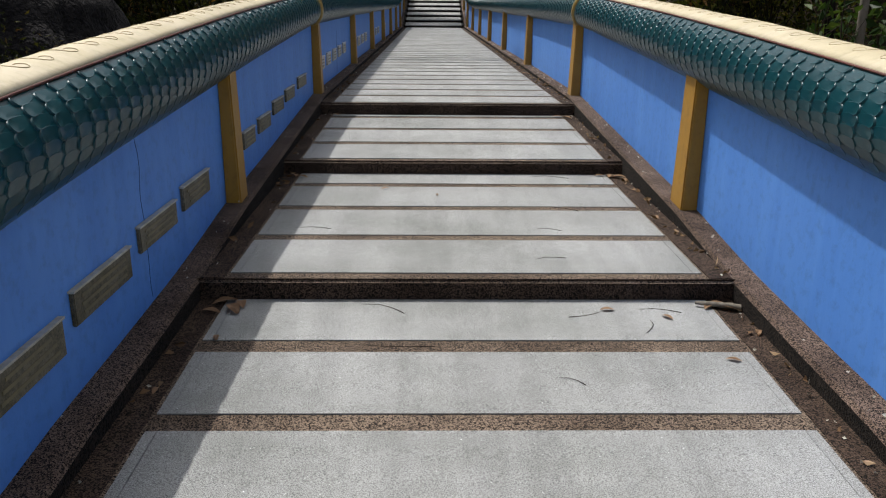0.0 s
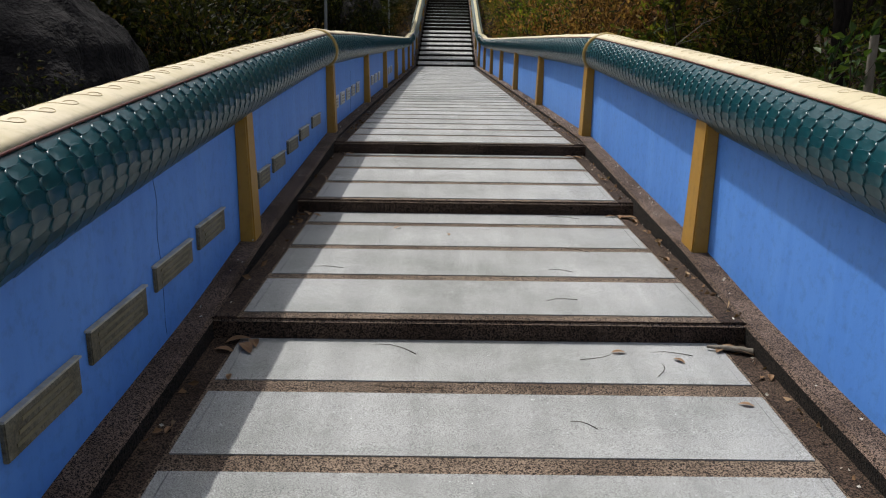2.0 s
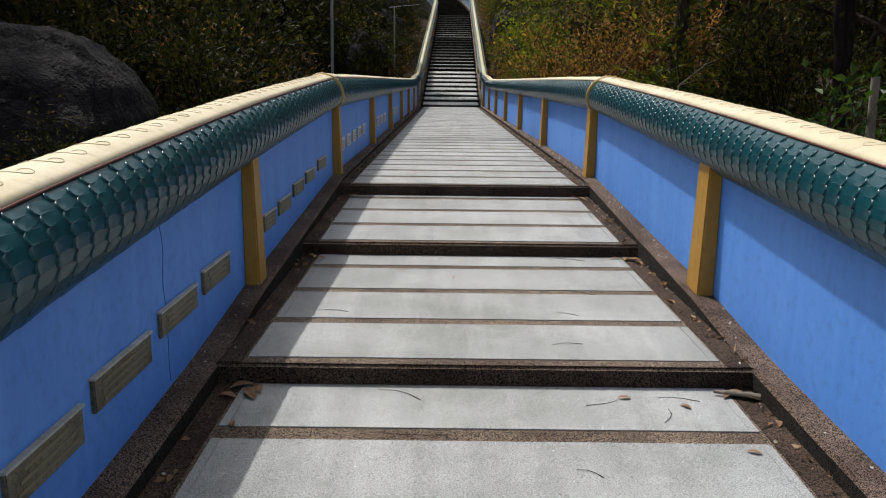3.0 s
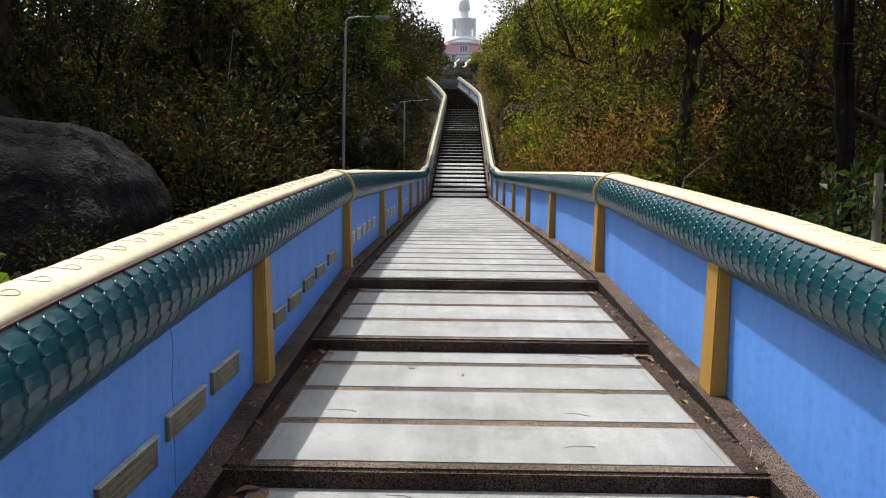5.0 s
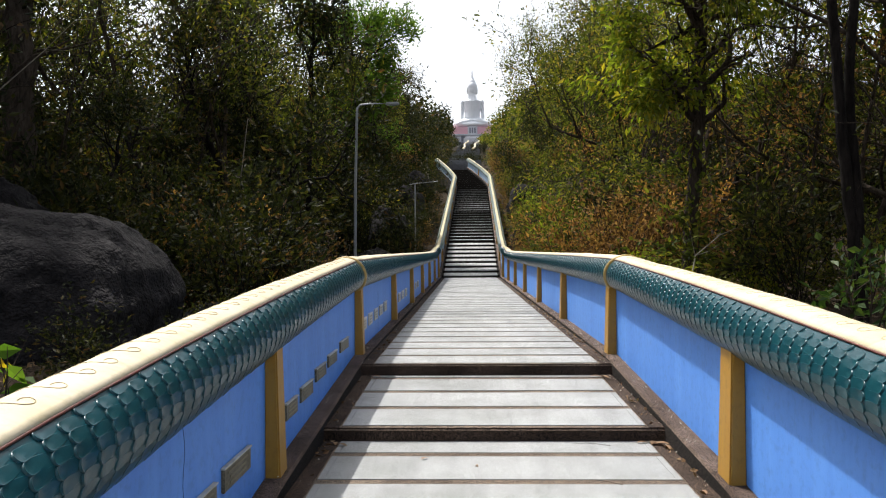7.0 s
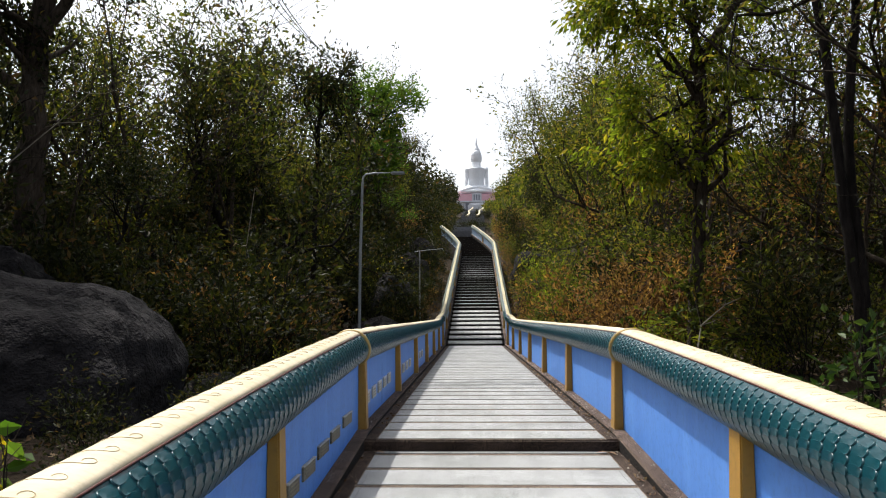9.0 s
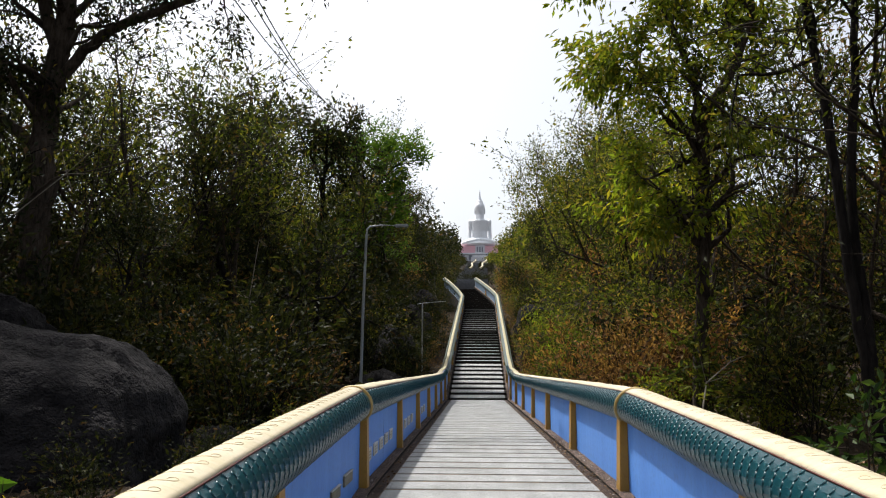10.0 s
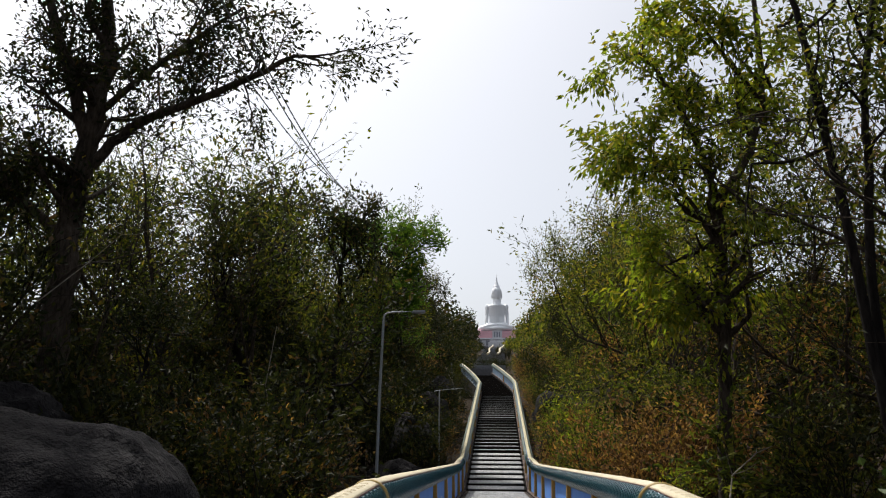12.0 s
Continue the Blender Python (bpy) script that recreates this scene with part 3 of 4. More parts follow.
# ---- terrain ----
def ground_z(x, y):
    base = float(np.interp(y, [-200, 0, 20, 26, 48, 56, 120, 225, 260, 600, 4000], [-3, -0.55, -0.30, 0.0, 4.3, 6.6, 17.0, 31.5, 31.5, 20, 0]))
    ax = abs(x)
    edge = max(0.0, min(1.0, (ax - 1.4) / 2.0))
    n = noise.noise(Vector((x * 0.16, y * 0.16, 0.3))) * 0.35 + noise.noise(Vector((x * 0.6, y * 0.6, 4.0))) * 0.12
    side = 0.0 if y > 150 else min(6.0, max(0.0, ax - 4) * (0.035 if x < 0 else 0.05))
    dip = -0.5 * (1 - edge)
    return base + dip + (n * edge + side) * (1.0 if abs(y) < 200 else 0.3) + (0.15 if x > 2 else 0.0) * edge


gx = np.concatenate([np.array([-3000, -1200, -500, -200, -100, -60, -40]), np.arange(-30, 30.1, 0.75), np.array([40, 60, 100, 200, 500, 1200, 3000])])
gy = np.concatenate([np.array([-3000, -800, -200, -60, -20, -8]), np.arange(-4, 62, 0.75), np.arange(62, 270, 5), np.array([300, 400, 600, 1200, 2500, 4000])])
gv = [(x, y, ground_z(x, y)) for y in gy for x in gx]
k = len(gx)
gf = [(i * k + j, i * k + j + 1, (i + 1) * k + j + 1, (i + 1) * k + j) for i in range(len(gy) - 1) for j in range(k - 1)]
ground = tagged(mesh_ob("ground", gv, gf, M_EARTH, None, True), "forest floor of brown earth and dry leaf litter", "ground", kind="structure")


# ---- plants ----
rng = np.random.default_rng(7)


def leaf_quads(centres, dirs, length, width, droop=0.3, fold=0.25):
    """Pointed leaf blades, four corners each, about the given places and directions."""
    n = len(centres)
    d = dirs + rng.normal(0, 0.55, (n, 3))
    d[:, 2] -= droop
    d /= np.linalg.norm(d, axis=1)[:, None] + 1e-9
    up = rng.normal(0, 1, (n, 3)) + np.array([0, 0, 0.9])
    s = np.cross(d, up)
    s /= np.linalg.norm(s, axis=1)[:, None] + 1e-9
    nrm = np.cross(s, d)
    L = (length * rng.uniform(0.6, 1.3, n))[:, None]
    W = (width * rng.uniform(0.7, 1.2, n))[:, None]
    base, tip = centres, centres + d * L
    mid = centres + d * L * 0.45 + nrm * W * fold
    v_ = np.stack([base, mid + s * W * 0.5, tip, mid - s * W * 0.5], axis=1).reshape(-1, 3)
    return v_, np.arange(4 * n).reshape(-1, 4)


def grow(start, direction, length, radius, depth, out, tips, spread, wig, kids, up=0.15):
    """Recursive limb: fills out with tubes, tips with leaf-bearing points."""
    n = 6 if depth > 1 else 3
    pts, d, p = [np.array(start)], np.array(direction, dtype=float), np.array(start, dtype=float)
    for _ in range(n):
        d = d + rng.normal(0, wig, 3) + np.array([0, 0, up * 0.3])
        d /= np.linalg.norm(d)
        p = p + d * length / n
        pts.append(p.copy())
    rad = np.linspace(radius, radius * (0.5 if depth > 0 else 0.25), n + 1)
    out.append(tube(pts, rad, 7 if radius > 0.07 else (5 if radius > 0.025 else 3)))
    if depth <= 1:
        for q in range(1, n + 1):
            tips.append((pts[q], d))
    if depth > 0:
        for i in range(kids):
            f = rng.uniform(0.35, 1.0) if i else 1.0
            idx = f * n
            a = int(min(n - 1, idx))
            pos = pts[a] + (pts[a + 1] - pts[a]) * (idx - a)
            nd = d + rng.normal(0, spread, 3) + np.array([0, 0, up])
            nd /= np.linalg.norm(nd)
            grow(pos, nd, length * rng.uniform(0.5, 0.78), radius * (0.62 if i == 0 else 0.45), depth - 1, out, tips, spread, wig * 1.15, kids, up)


def tips_to_leaves(tips, per, scatter, length, width, droop):
    c = np.repeat(np.array([t[0] for t in tips]), per, axis=0)
    d = np.repeat(np.array([t[1] for t in tips]), per, axis=0)
    c = c + rng.normal(0, scatter, c.shape)
    return leaf_quads(c, d, length, width, droop)


def tree(name, label, trunk_len, radius, depth, kids, per, leaf, mats, scatter=0.25, spread=0.75, droop=0.3, lean=(0, 0, 1), wig=0.09, up=0.15, group="forest trees"):
    """A tree at the origin: trunk with limbs, and a crown of single leaves."""
    root = group_thing(name, label, "tree", group)
    out, tips = [], []
    grow((0, 0, -0.3), lean, trunk_len, radius, depth, out, tips, spread, wig, kids, up)
    v_, q_ = joined(out)
    array_ob("trunk", v_, q_, mats[0], root, True)
    if per:
        v_, q_ = tips_to_leaves(tips, per, scatter, leaf, leaf * 0.42, droop)
        array_ob("crown", v_, q_, mats[1], root)
    return root


def limb_tree(name, label, limbs, mats, kids, per, leaf, scatter, droop, twig, depth=2, group="forest trees", spread=0.8):
    """A tree on given main limbs: each a list of places and two radii; twigs and leaves grow from their outer half."""
    root = group_thing(name, label, "tree", group)
    out, tips = [], []
    for pts, r0, r1, bare, *share in limbs:
        first = len(tips)
        P = np.array(pts, dtype=float)
        t = np.linspace(0, len(P) - 1, 4 * (len(P) - 1) + 1)
        F = np.stack([np.interp(t, np.arange(len(P)), P[:, c]) for c in range(3)], axis=1)
        F[1:-1] = (F[:-2] + 2 * F[1:-1] + F[2:]) / 4
        F[1:-1] += rng.normal(0, r0 * 0.12, F[1:-1].shape)
        out.append(tube(F, np.linspace(r0, r1, len(F)), 9))
        for i in range(kids):
            f = rng.uniform(bare, 1.0) * (len(F) - 2)
            a = int(f)
            d = F[a + 1] - F[a]
            d = d / np.linalg.norm(d) + rng.normal(0, spread, 3)
            d /= np.linalg.norm(d)
            grow(F[a], d, twig * rng.uniform(0.6, 1.2), r1 * 0.7 + 0.008, depth, out, tips, 0.7, 0.12, 3, 0.05)
        if share:
            tips[first:] = [p_ for p_ in tips[first:] if rng.random() < share[0]]
    v_, q_ = joined(out)
    array_ob("trunk", v_, q_, mats[0], root, True)
    v_, q_ = tips_to_leaves(tips, per, scatter, leaf, leaf * 0.42, droop)
    array_ob("crown", v_, q_, mats[1], root)
    return root


def bush(name, label, height, width, stems, per, leaf, mats, group="undergrowth shrubs", droop=0.2):
    root = group_thing(name, label, "shrub", group)
    out, tips = [], []
    for _ in range(stems):
        a = rng.uniform(0, 2 * np.pi)
        d = np.array([math.cos(a) * width / height * rng.uniform(0.1, 0.9), math.sin(a) * width / height * rng.uniform(0.1, 0.9), 1.0])
        d /= np.linalg.norm(d)
        grow((rng.normal(0, 0.1), rng.normal(0, 0.1), -0.15), d, height * rng.uniform(0.5, 0.8), 0.018, 1, out, tips, 0.8, 0.15, 4, 0.05)
    v_, q_ = joined(out)
    array_ob("stem", v_, q_, mats[0], root, True)
    v_, q_ = tips_to_leaves(tips, per, 0.12, leaf, leaf * 0.45, droop)
    array_ob("foliage", v_, q_, mats[1], root)
    return root


# named trees beside the walkway
t1 = limb_tree("tree", "tall slender tree with yellow-green hanging leaves and a forked trunk",
               [([(4.25, 15.5, -0.5), (4.33, 15.5, 1.4), (4.50, 15.5, 3.4), (4.56, 15.5, 4.6), (4.61, 15.5, 6.2)], 0.145, 0.11, 0.55, 0.2),
                ([(4.61, 15.5, 6.1), (5.2, 15.6, 7.0), (5.72, 15.6, 8.2), (5.78, 15.5, 9.4), (5.7, 15.4, 11.2)], 0.12, 0.05, 0.2),
                ([(4.61, 15.5, 6.0), (4.35, 15.3, 6.95), (3.9, 15.1, 8.0), (3.4, 14.9, 8.9), (3.0, 14.8, 9.3), (2.8, 14.8, 9.0)], 0.08, 0.02, 0.05),
                ([(5.74, 15.6, 8.4), (5.0, 15.3, 9.3), (4.4, 15.1, 10.1), (3.8, 15.0, 10.6)], 0.06, 0.02, 0.05),
                ([(4.56, 15.5, 5.1), (3.9, 15.2, 6.2), (3.2, 15.0, 6.9), (2.6, 14.9, 7.0)], 0.05, 0.018, 0.05),
                ([(4.5, 15.5, 3.3), (3.9, 15.2, 4.2), (3.3, 15.0, 4.7)], 0.04, 0.015, 0.1)],
               (M_BARK, M_LEAF_LIME), 12, 6, 0.18, 0.12, 1.0, 0.85)
t2 = limb_tree("tree", "large dark tree with a long limb reaching over the path",
               [([(-8.1, 14.0, -0.4), (-8.3, 14.0, 2.0), (-8.40, 14.0, 4.0), (-8.40, 14.0, 5.9), (-8.15, 14.0, 7.8), (-8.15, 14.2, 9.2), (-8.6, 14.4, 11.5)], 0.34, 0.11, 0.45),
                ([(-8.2, 14.0, 7.6), (-7.2, 14.0, 8.6), (-6.2, 14.0, 9.4), (-5.2, 13.9, 10.0)], 0.08, 0.03, 0.1),
                ([(-8.35, 14.0, 6.1), (-7.9, 14.0, 6.9), (-7.2, 14.0, 7.5), (-5.65, 14.0, 8.15), (-4.63, 14.0, 8.6), (-4.1, 14.0, 8.95), (-3.6, 14.0, 8.8)], 0.13, 0.025, 0.2, 0.6),
                ([(-8.3, 14.0, 7.2), (-8.8, 13.8, 8.8), (-9.4, 13.6, 10.5), (-9.9, 13.4, 12.0)], 0.14, 0.05, 0.2),
                ([(-8.3, 14.0, 5.0), (-9.6, 13.8, 6.0), (-10.6, 13.6, 7.6)], 0.12, 0.04, 0.3),
                # three limbs above the view, added to cast shade on the boulder
                ([(-8.6, 14.4, 11.3), (-8.4, 13.2, 12.4), (-8.3, 11.8, 13.2), (-8.6, 10.4, 13.6)], 0.11, 0.03, 0.1),
                ([(-9.9, 13.4, 11.8), (-10.2, 12.2, 12.6), (-10.3, 10.8, 13.2), (-10.8, 9.4, 13.4)], 0.09, 0.03, 0.1),
                ([(-8.6, 14.4, 11.4), (-9.4, 14.6, 12.8), (-10.2, 14.4, 14.2), (-9.4, 12.6, 14.8)], 0.10, 0.03, 0.1)],
               (M_BARK, M_LEAF_DARK), 17, 6, 0.135, 0.15, 0.25, 1.0)
t3 = limb_tree("tree", "pair of dark slanting trunks with sparse high leaves",
               [([(5.5, 11.0, -0.4), (5.3, 11.0, 1.2), (5.19, 11.0, 2.3), (5.06, 11.0, 4.2), (4.87, 11.0, 6.0), (4.77, 11.0, 7.4), (4.5, 11.1, 9.2)], 0.092, 0.045, 0.5),
                ([(5.4, 11.0, 1.0), (5.30, 11.1, 3.4), (5.5, 11.1, 5.1), (5.6, 11.1, 6.5), (5.98, 11.2, 7.9), (6.3, 11.3, 9.6)], 0.08, 0.035, 0.45)],
               (M_BARK_DARK, M_LEAF), 10, 4, 0.14, 0.2, 0.3, 1.0)

t4 = limb_tree("tree", "tree with flat tiers of bright fresh green leaves",
               [([(-5.0, 30.0, 0.3), (-4.9, 30.0, 3.5), (-4.6, 30.0, 6.4), (-4.4, 30.0, 8.0)], 0.12, 0.07, 0.7),
                ([(-4.6, 30.0, 6.8), (-4.0, 29.8, 8.0), (-3.3, 29.6, 8.8), (-2.6, 29.4, 9.2)], 0.06, 0.02, 0.25),
                ([(-4.4, 30.0, 7.9), (-4.6, 30.2, 9.0), (-5.3, 30.2, 9.8), (-6.0, 30.2, 10.0)], 0.06, 0.02, 0.3),
                ([(-4.4, 30.0, 7.9), (-4.0, 30.2, 9.2), (-3.6, 30.2, 9.9)], 0.05, 0.02, 0.3),
                ([(-4.8, 30.0, 5.2), (-4.0, 29.6, 6.4), (-3.3, 29.4, 7.0)], 0.05, 0.02, 0.4)],
               (M_BARK_DARK, M_LEAF_FRESH), 9, 6, 0.17, 0.16, 0.15, 0.75)
t5 = limb_tree("tree", "slim dark tree with sparse dark leaves against the sky",
               [([(-5.5, 26.0, -0.2), (-5.4, 26.0, 4.0), (-5.3, 26.0, 7.5), (-5.2, 26.0, 9.4)], 0.11, 0.04, 0.6),
                ([(-5.3, 26.0, 7.6), (-4.8, 26.0, 8.7), (-4.3, 26.0, 9.9)], 0.05, 0.02, 0.3),
                ([(-5.3, 26.0, 7.2), (-5.9, 26.0, 8.5), (-6.4, 26.0, 9.6)], 0.05, 0.02, 0.3),
                ([(-5.35, 26.0, 6.0), (-4.5, 25.8, 7.2), (-3.9, 25.7, 7.8)], 0.05, 0.02, 0.3)],
               (M_BARK_DARK, M_LEAF_DARK), 8, 3, 0.18, 0.16, 0.3, 0.75)

# forest kinds, each grown once
KINDS = [
    tree("tree", "slim forest tree with dark green foliage", 5.0, 0.13, 4, 4, 5, 0.20, (M_BARK, M_LEAF), 0.19, 0.62),
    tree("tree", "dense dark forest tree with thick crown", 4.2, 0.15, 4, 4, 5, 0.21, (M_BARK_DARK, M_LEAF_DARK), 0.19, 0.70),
    tree("tree", "forest tree with mixed green and yellowing leaves", 5.4, 0.12, 4, 4, 5, 0.20, (M_BARK, M_LEAF), 0.20, 0.55),
    tree("tree", "twiggy half-bare forest tree", 5.0, 0.12, 4, 4, 1, 0.14, (M_BARK, M_LEAF_DARK), 0.2, 0.7),
    tree("tree", "forest tree with dry brown leaves", 4.2, 0.11, 4, 4, 2, 0.15, (M_BARK, M_LEAF_DRY), 0.25, 0.65),
    tree("tree", "spreading tree with fresh green leaves", 4.6, 0.13, 4, 4, 5, 0.19, (M_BARK, M_LEAF_FRESH), 0.19, 0.8),
    tree("tree", "thin straight sapling with few leaves", 5.2, 0.045, 2, 4, 4, 0.15, (M_BARK, M_LEAF), 0.22, 0.8),
]
SHRUBS = [
    bush("shrub", "dense green undergrowth shrub", 2.2, 1.6, 9, 7, 0.15, (M_BARK, M_LEAF)),
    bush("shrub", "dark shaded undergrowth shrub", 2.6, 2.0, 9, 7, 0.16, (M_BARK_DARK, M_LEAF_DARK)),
    bush("shrub", "dry brown withered woodland shrub", 1.7, 1.7, 10, 7, 0.12, (M_BARK, M_LEAF_DRY)),
    bush("shrub", "low shrub with yellow-green leaves", 1.1, 1.0, 7, 5, 0.10, (M_BARK, M_LEAF_LIME)),
]
used = set()


def plant(kind, x, y, s, sink=0.0):
    m_ = pose(x, y, ground_z(x, y) - sink, rng.uniform(-4, 4), rng.uniform(-4, 4), rng.uniform(0, 360)) @ Matrix.Diagonal((s, s, s * rng.uniform(0.9, 1.15), 1))
    if kind not in used:
        used.add(kind)
        kind.matrix_basis = m_
        return kind
    o = copy_thing(kind, Matrix())
    o.matrix_basis = m_
    return o


#       x, y, kind, size
FOREST = [(-6.6, 20.5, 0, 0.8), (-7.0, 17.5, 1, 0.65), (-7.2, 23.5, 1, 0.9), (-6.4, 26, 2, 0.95), (-8.8, 21, 2, 0.72), (-10.5, 18, 3, 0.9), (-9.8, 25, 1, 1.1), (-12.8, 15, 3, 1.0), (-13, 21, 1, 0.85),
          (-6.8, 30, 0, 1.05), (-6.9, 33.5, 0, 1.05), (-8.2, 29, 0, 0.8), (-11, 30, 1, 0.85), (-5.5, 38.5, 1, 0.7), (-6.2, 40, 0, 0.9), (-9.5, 36, 1, 0.8), (-4.6, 43, 5, 0.85), (-6.8, 43, 1, 1.0), (-9.5, 44, 2, 0.8),
          (-5.6, 49, 0, 0.9), (-8, 51, 1, 1.0), (-5.8, 56, 1, 0.9), (-9, 58, 0, 1.1), (-6.5, 64, 1, 0.95), (-10, 67, 2, 0.75), (-7, 73, 1, 1.0), (-15, 27, 1, 1.1), (-16, 37, 1, 1.2), (-14, 46, 1, 1.2), (-15, 57, 1, 1.2),
          (-11.5, 11.5, 3, 0.95), (-14, 8.5, 1, 1.0), (-17, 16, 1, 1.2), (-20, 24, 1, 1.2),
          (6.8, 18.5, 2, 0.7), (6.4, 21.5, 0, 0.75), (8.6, 16, 3, 0.95), (5.6, 26, 2, 0.7), (7.2, 24, 2, 0.85), (9.8, 21, 1, 0.66), (10.8, 14.5, 3, 0.95), (4.6, 31, 0, 0.8), (7.0, 30, 3, 1.0), (9.5, 28, 1, 0.72),
          (4.3, 36, 2, 0.75), (6.4, 36, 0, 0.95), (9, 37, 2, 1.1), (4.4, 42, 0, 0.75), (6.8, 43, 1, 1.0), (9.8, 45, 0, 1.1), (4.6, 48, 0, 0.75), (7, 50, 0, 0.95), (5.0, 56, 2, 0.8), (8, 58, 0, 1.0), (5.6, 66, 0, 0.9), (9, 70, 1, 1.1),
          (12.5, 24, 1, 0.72), (13, 33, 1, 0.82), (14, 44, 1, 1.2), (13, 56, 1, 1.2), (8.4, 10.5, 3, 0.9), (12.5, 9, 3, 0.9), (14, 17, 1, 0.7), (7.4, 13.2, 3, 0.95), (9.3, 12.0, 0, 0.8), (16, 12, 3, 1.1),
          (9.9, 17.8, 2, 0.85), (12.0, 15.2, 1, 0.9), (12.8, 19.4, 2, 1.0),
          (-11.5, 13, 1, 0.8), (-13.5, 17, 1, 1.0), (-10.2, 15.5, 0, 0.7), (-12.4, 10.2, 1, 0.8),
          # kind 1 trees near x -10, y 9 to 11: added mainly outside the view, as boulder shade
          (-10.0, 11.4, 1, 0.7), (-6.9, 12.2, 1, 0.45), (-10.6, 9.4, 1, 0.9), (-6.0, 15.6, 1, 0.55), (-11.6, 7.0, 1, 0.9), (-9.4, 16.6, 3, 0.6), (-6.0, 20.6, 1, 0.95), (-7.6, 25.5, 1, 1.05),
          (8.2, 20.5, 4, 0.9), (10.5, 17.5, 4, 0.9), (6.0, 27.5, 4, 0.8), (7.6, 15.0, 4, 0.8), (-7.2, 62, 1, 0.9), (-7.4, 70, 1, 0.9), (-7.4, 80, 1, 0.9), (7.4, 62, 1, 0.8), (7.6, 74, 1, 0.8), (7.8, 84, 1, 0.8), (-4.6, 40.6, 1, 0.66), (-4.7, 37.6, 1, 0.64)]
for i in range(34):
    side = -1 if i % 3 else 1
    FOREST.append((side * rng.uniform(7.0 if side < 0 else 5.6, 10.5), rng.uniform(13.5, 25), 6, rng.uniform(0.8, 1.2)))
for x, y, kind, s in FOREST:
    x += math.copysign(1.1, x) if y > 40 and abs(x) < 6 else 0.0
    x += 0.9 if y > 29 and 0 < x < 7.2 else 0.0
    s *= 0.74 if x < 0 and y > 24 and abs(x) < 7.6 and kind != 1 else 1.0
    plant(KINDS[kind], x + rng.normal(0, 0.25), y + rng.normal(0, 0.4), s * rng.uniform(0.92, 1.08))

UNDER = []
for i in range(130):
    side = -1 if i % 2 else 1
    y = rng.uniform(12, 62)
    x = side * (3.0 + (0.8 if y < 25 else 0.0) + abs(rng.normal(0, 3.2)))
    # Left side draws mostly the kind with shade in its leaf colour.
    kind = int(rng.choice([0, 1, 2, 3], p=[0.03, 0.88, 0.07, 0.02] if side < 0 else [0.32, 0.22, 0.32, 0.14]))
    UNDER.append((x, y, kind, rng.uniform(0.7, 1.25)))
for i in range(46):
    y = 26 + 0.9 * i + rng.uniform(-0.3, 0.3)
    for side in (-1, 1):
        x = (axis_x(y) if y < END_Y else 0.0) + side * rng.uniform(1.95, 3.0)
        UNDER.append((x, y, int(rng.choice([0, 1, 2], p=[0.2, 0.6, 0.2] if side < 0 else [0.4, 0.25, 0.35])), rng.uniform(0.45, 0.8)))
for i in range(26):
    UNDER.append((rng.uniform(-4, 4), rng.uniform(64, 110), 1, rng.uniform(0.4, 0.6)))
UNDER += [(4.7, 20.2, 2, 1.5), (5.3, 19.2, 2, 1.3), (4.2, 18.9, 2, 1.1), (3.7, 19.6, 2, 1.25), (4.3, 20.9, 2, 1.4), (-2.7, 5.3, 1, 0.3), (-3.3, 6.3, 1, 0.35), (-2.7, 7.3, 1, 0.32), (-2.6, 3.2, 1, 0.28), (-3.0, 8.6, 1, 0.35), (-3.2, 12.6, 0, 0.4), (-2.9, 14.2, 3, 0.6), (2.9, 20.0, 2, 1.1), (3.4, 18.6, 2, 1.0), (2.6, 22.5, 0, 0.9), (3.2, 24.0, 2, 0.9), (3.7, 17.0, 3, 0.9), (4.9, 13.5, 3, 0.7), (5.6, 14.5, 0, 0.8),
          (2.7, 26, 0, 0.9), (3.3, 27.5, 3, 1.6), (2.9, 29, 0, 0.9), (3.8, 30, 3, 1.8), (3.0, 32, 0, 1.0), (4.2, 26.5, 3, 1.7), (4.6, 23, 3, 1.6), (3.6, 25, 0, 1.1), (3.2, 34, 3, 1.6)]
for x, y, kind, s in UNDER:
    if abs(x) > 1.85 or y > 60:
        plant(SHRUBS[kind], x, y, s)


def litter(n, xs, ys, size, mat, name, label):
    x = rng.uniform(xs[0], xs[1], n)
    y = rng.uniform(ys[0], ys[1], n)
    keep = np.abs(x) > 1.35
    x, y = x[keep], y[keep]
    z = np.array([ground_z(a, b_) for a, b_ in zip(x, y)]) + 0.03
    c = np.stack([x, y, z], axis=1)
    d = rng.normal(0, 1, (len(c), 3)) * np.array([1, 1, 0.25])
    v_, q_ = leaf_quads(c, d, size, size * 0.5, 0.0)
    return tagged(array_ob(name, v_, q_, mat), label, "leaf litter", kind="stuff")


litter(9000, (-10, 10), (4, 30), 0.12, M_LITTER, "leaf_litter", "dry fallen leaves scattered over the forest floor")


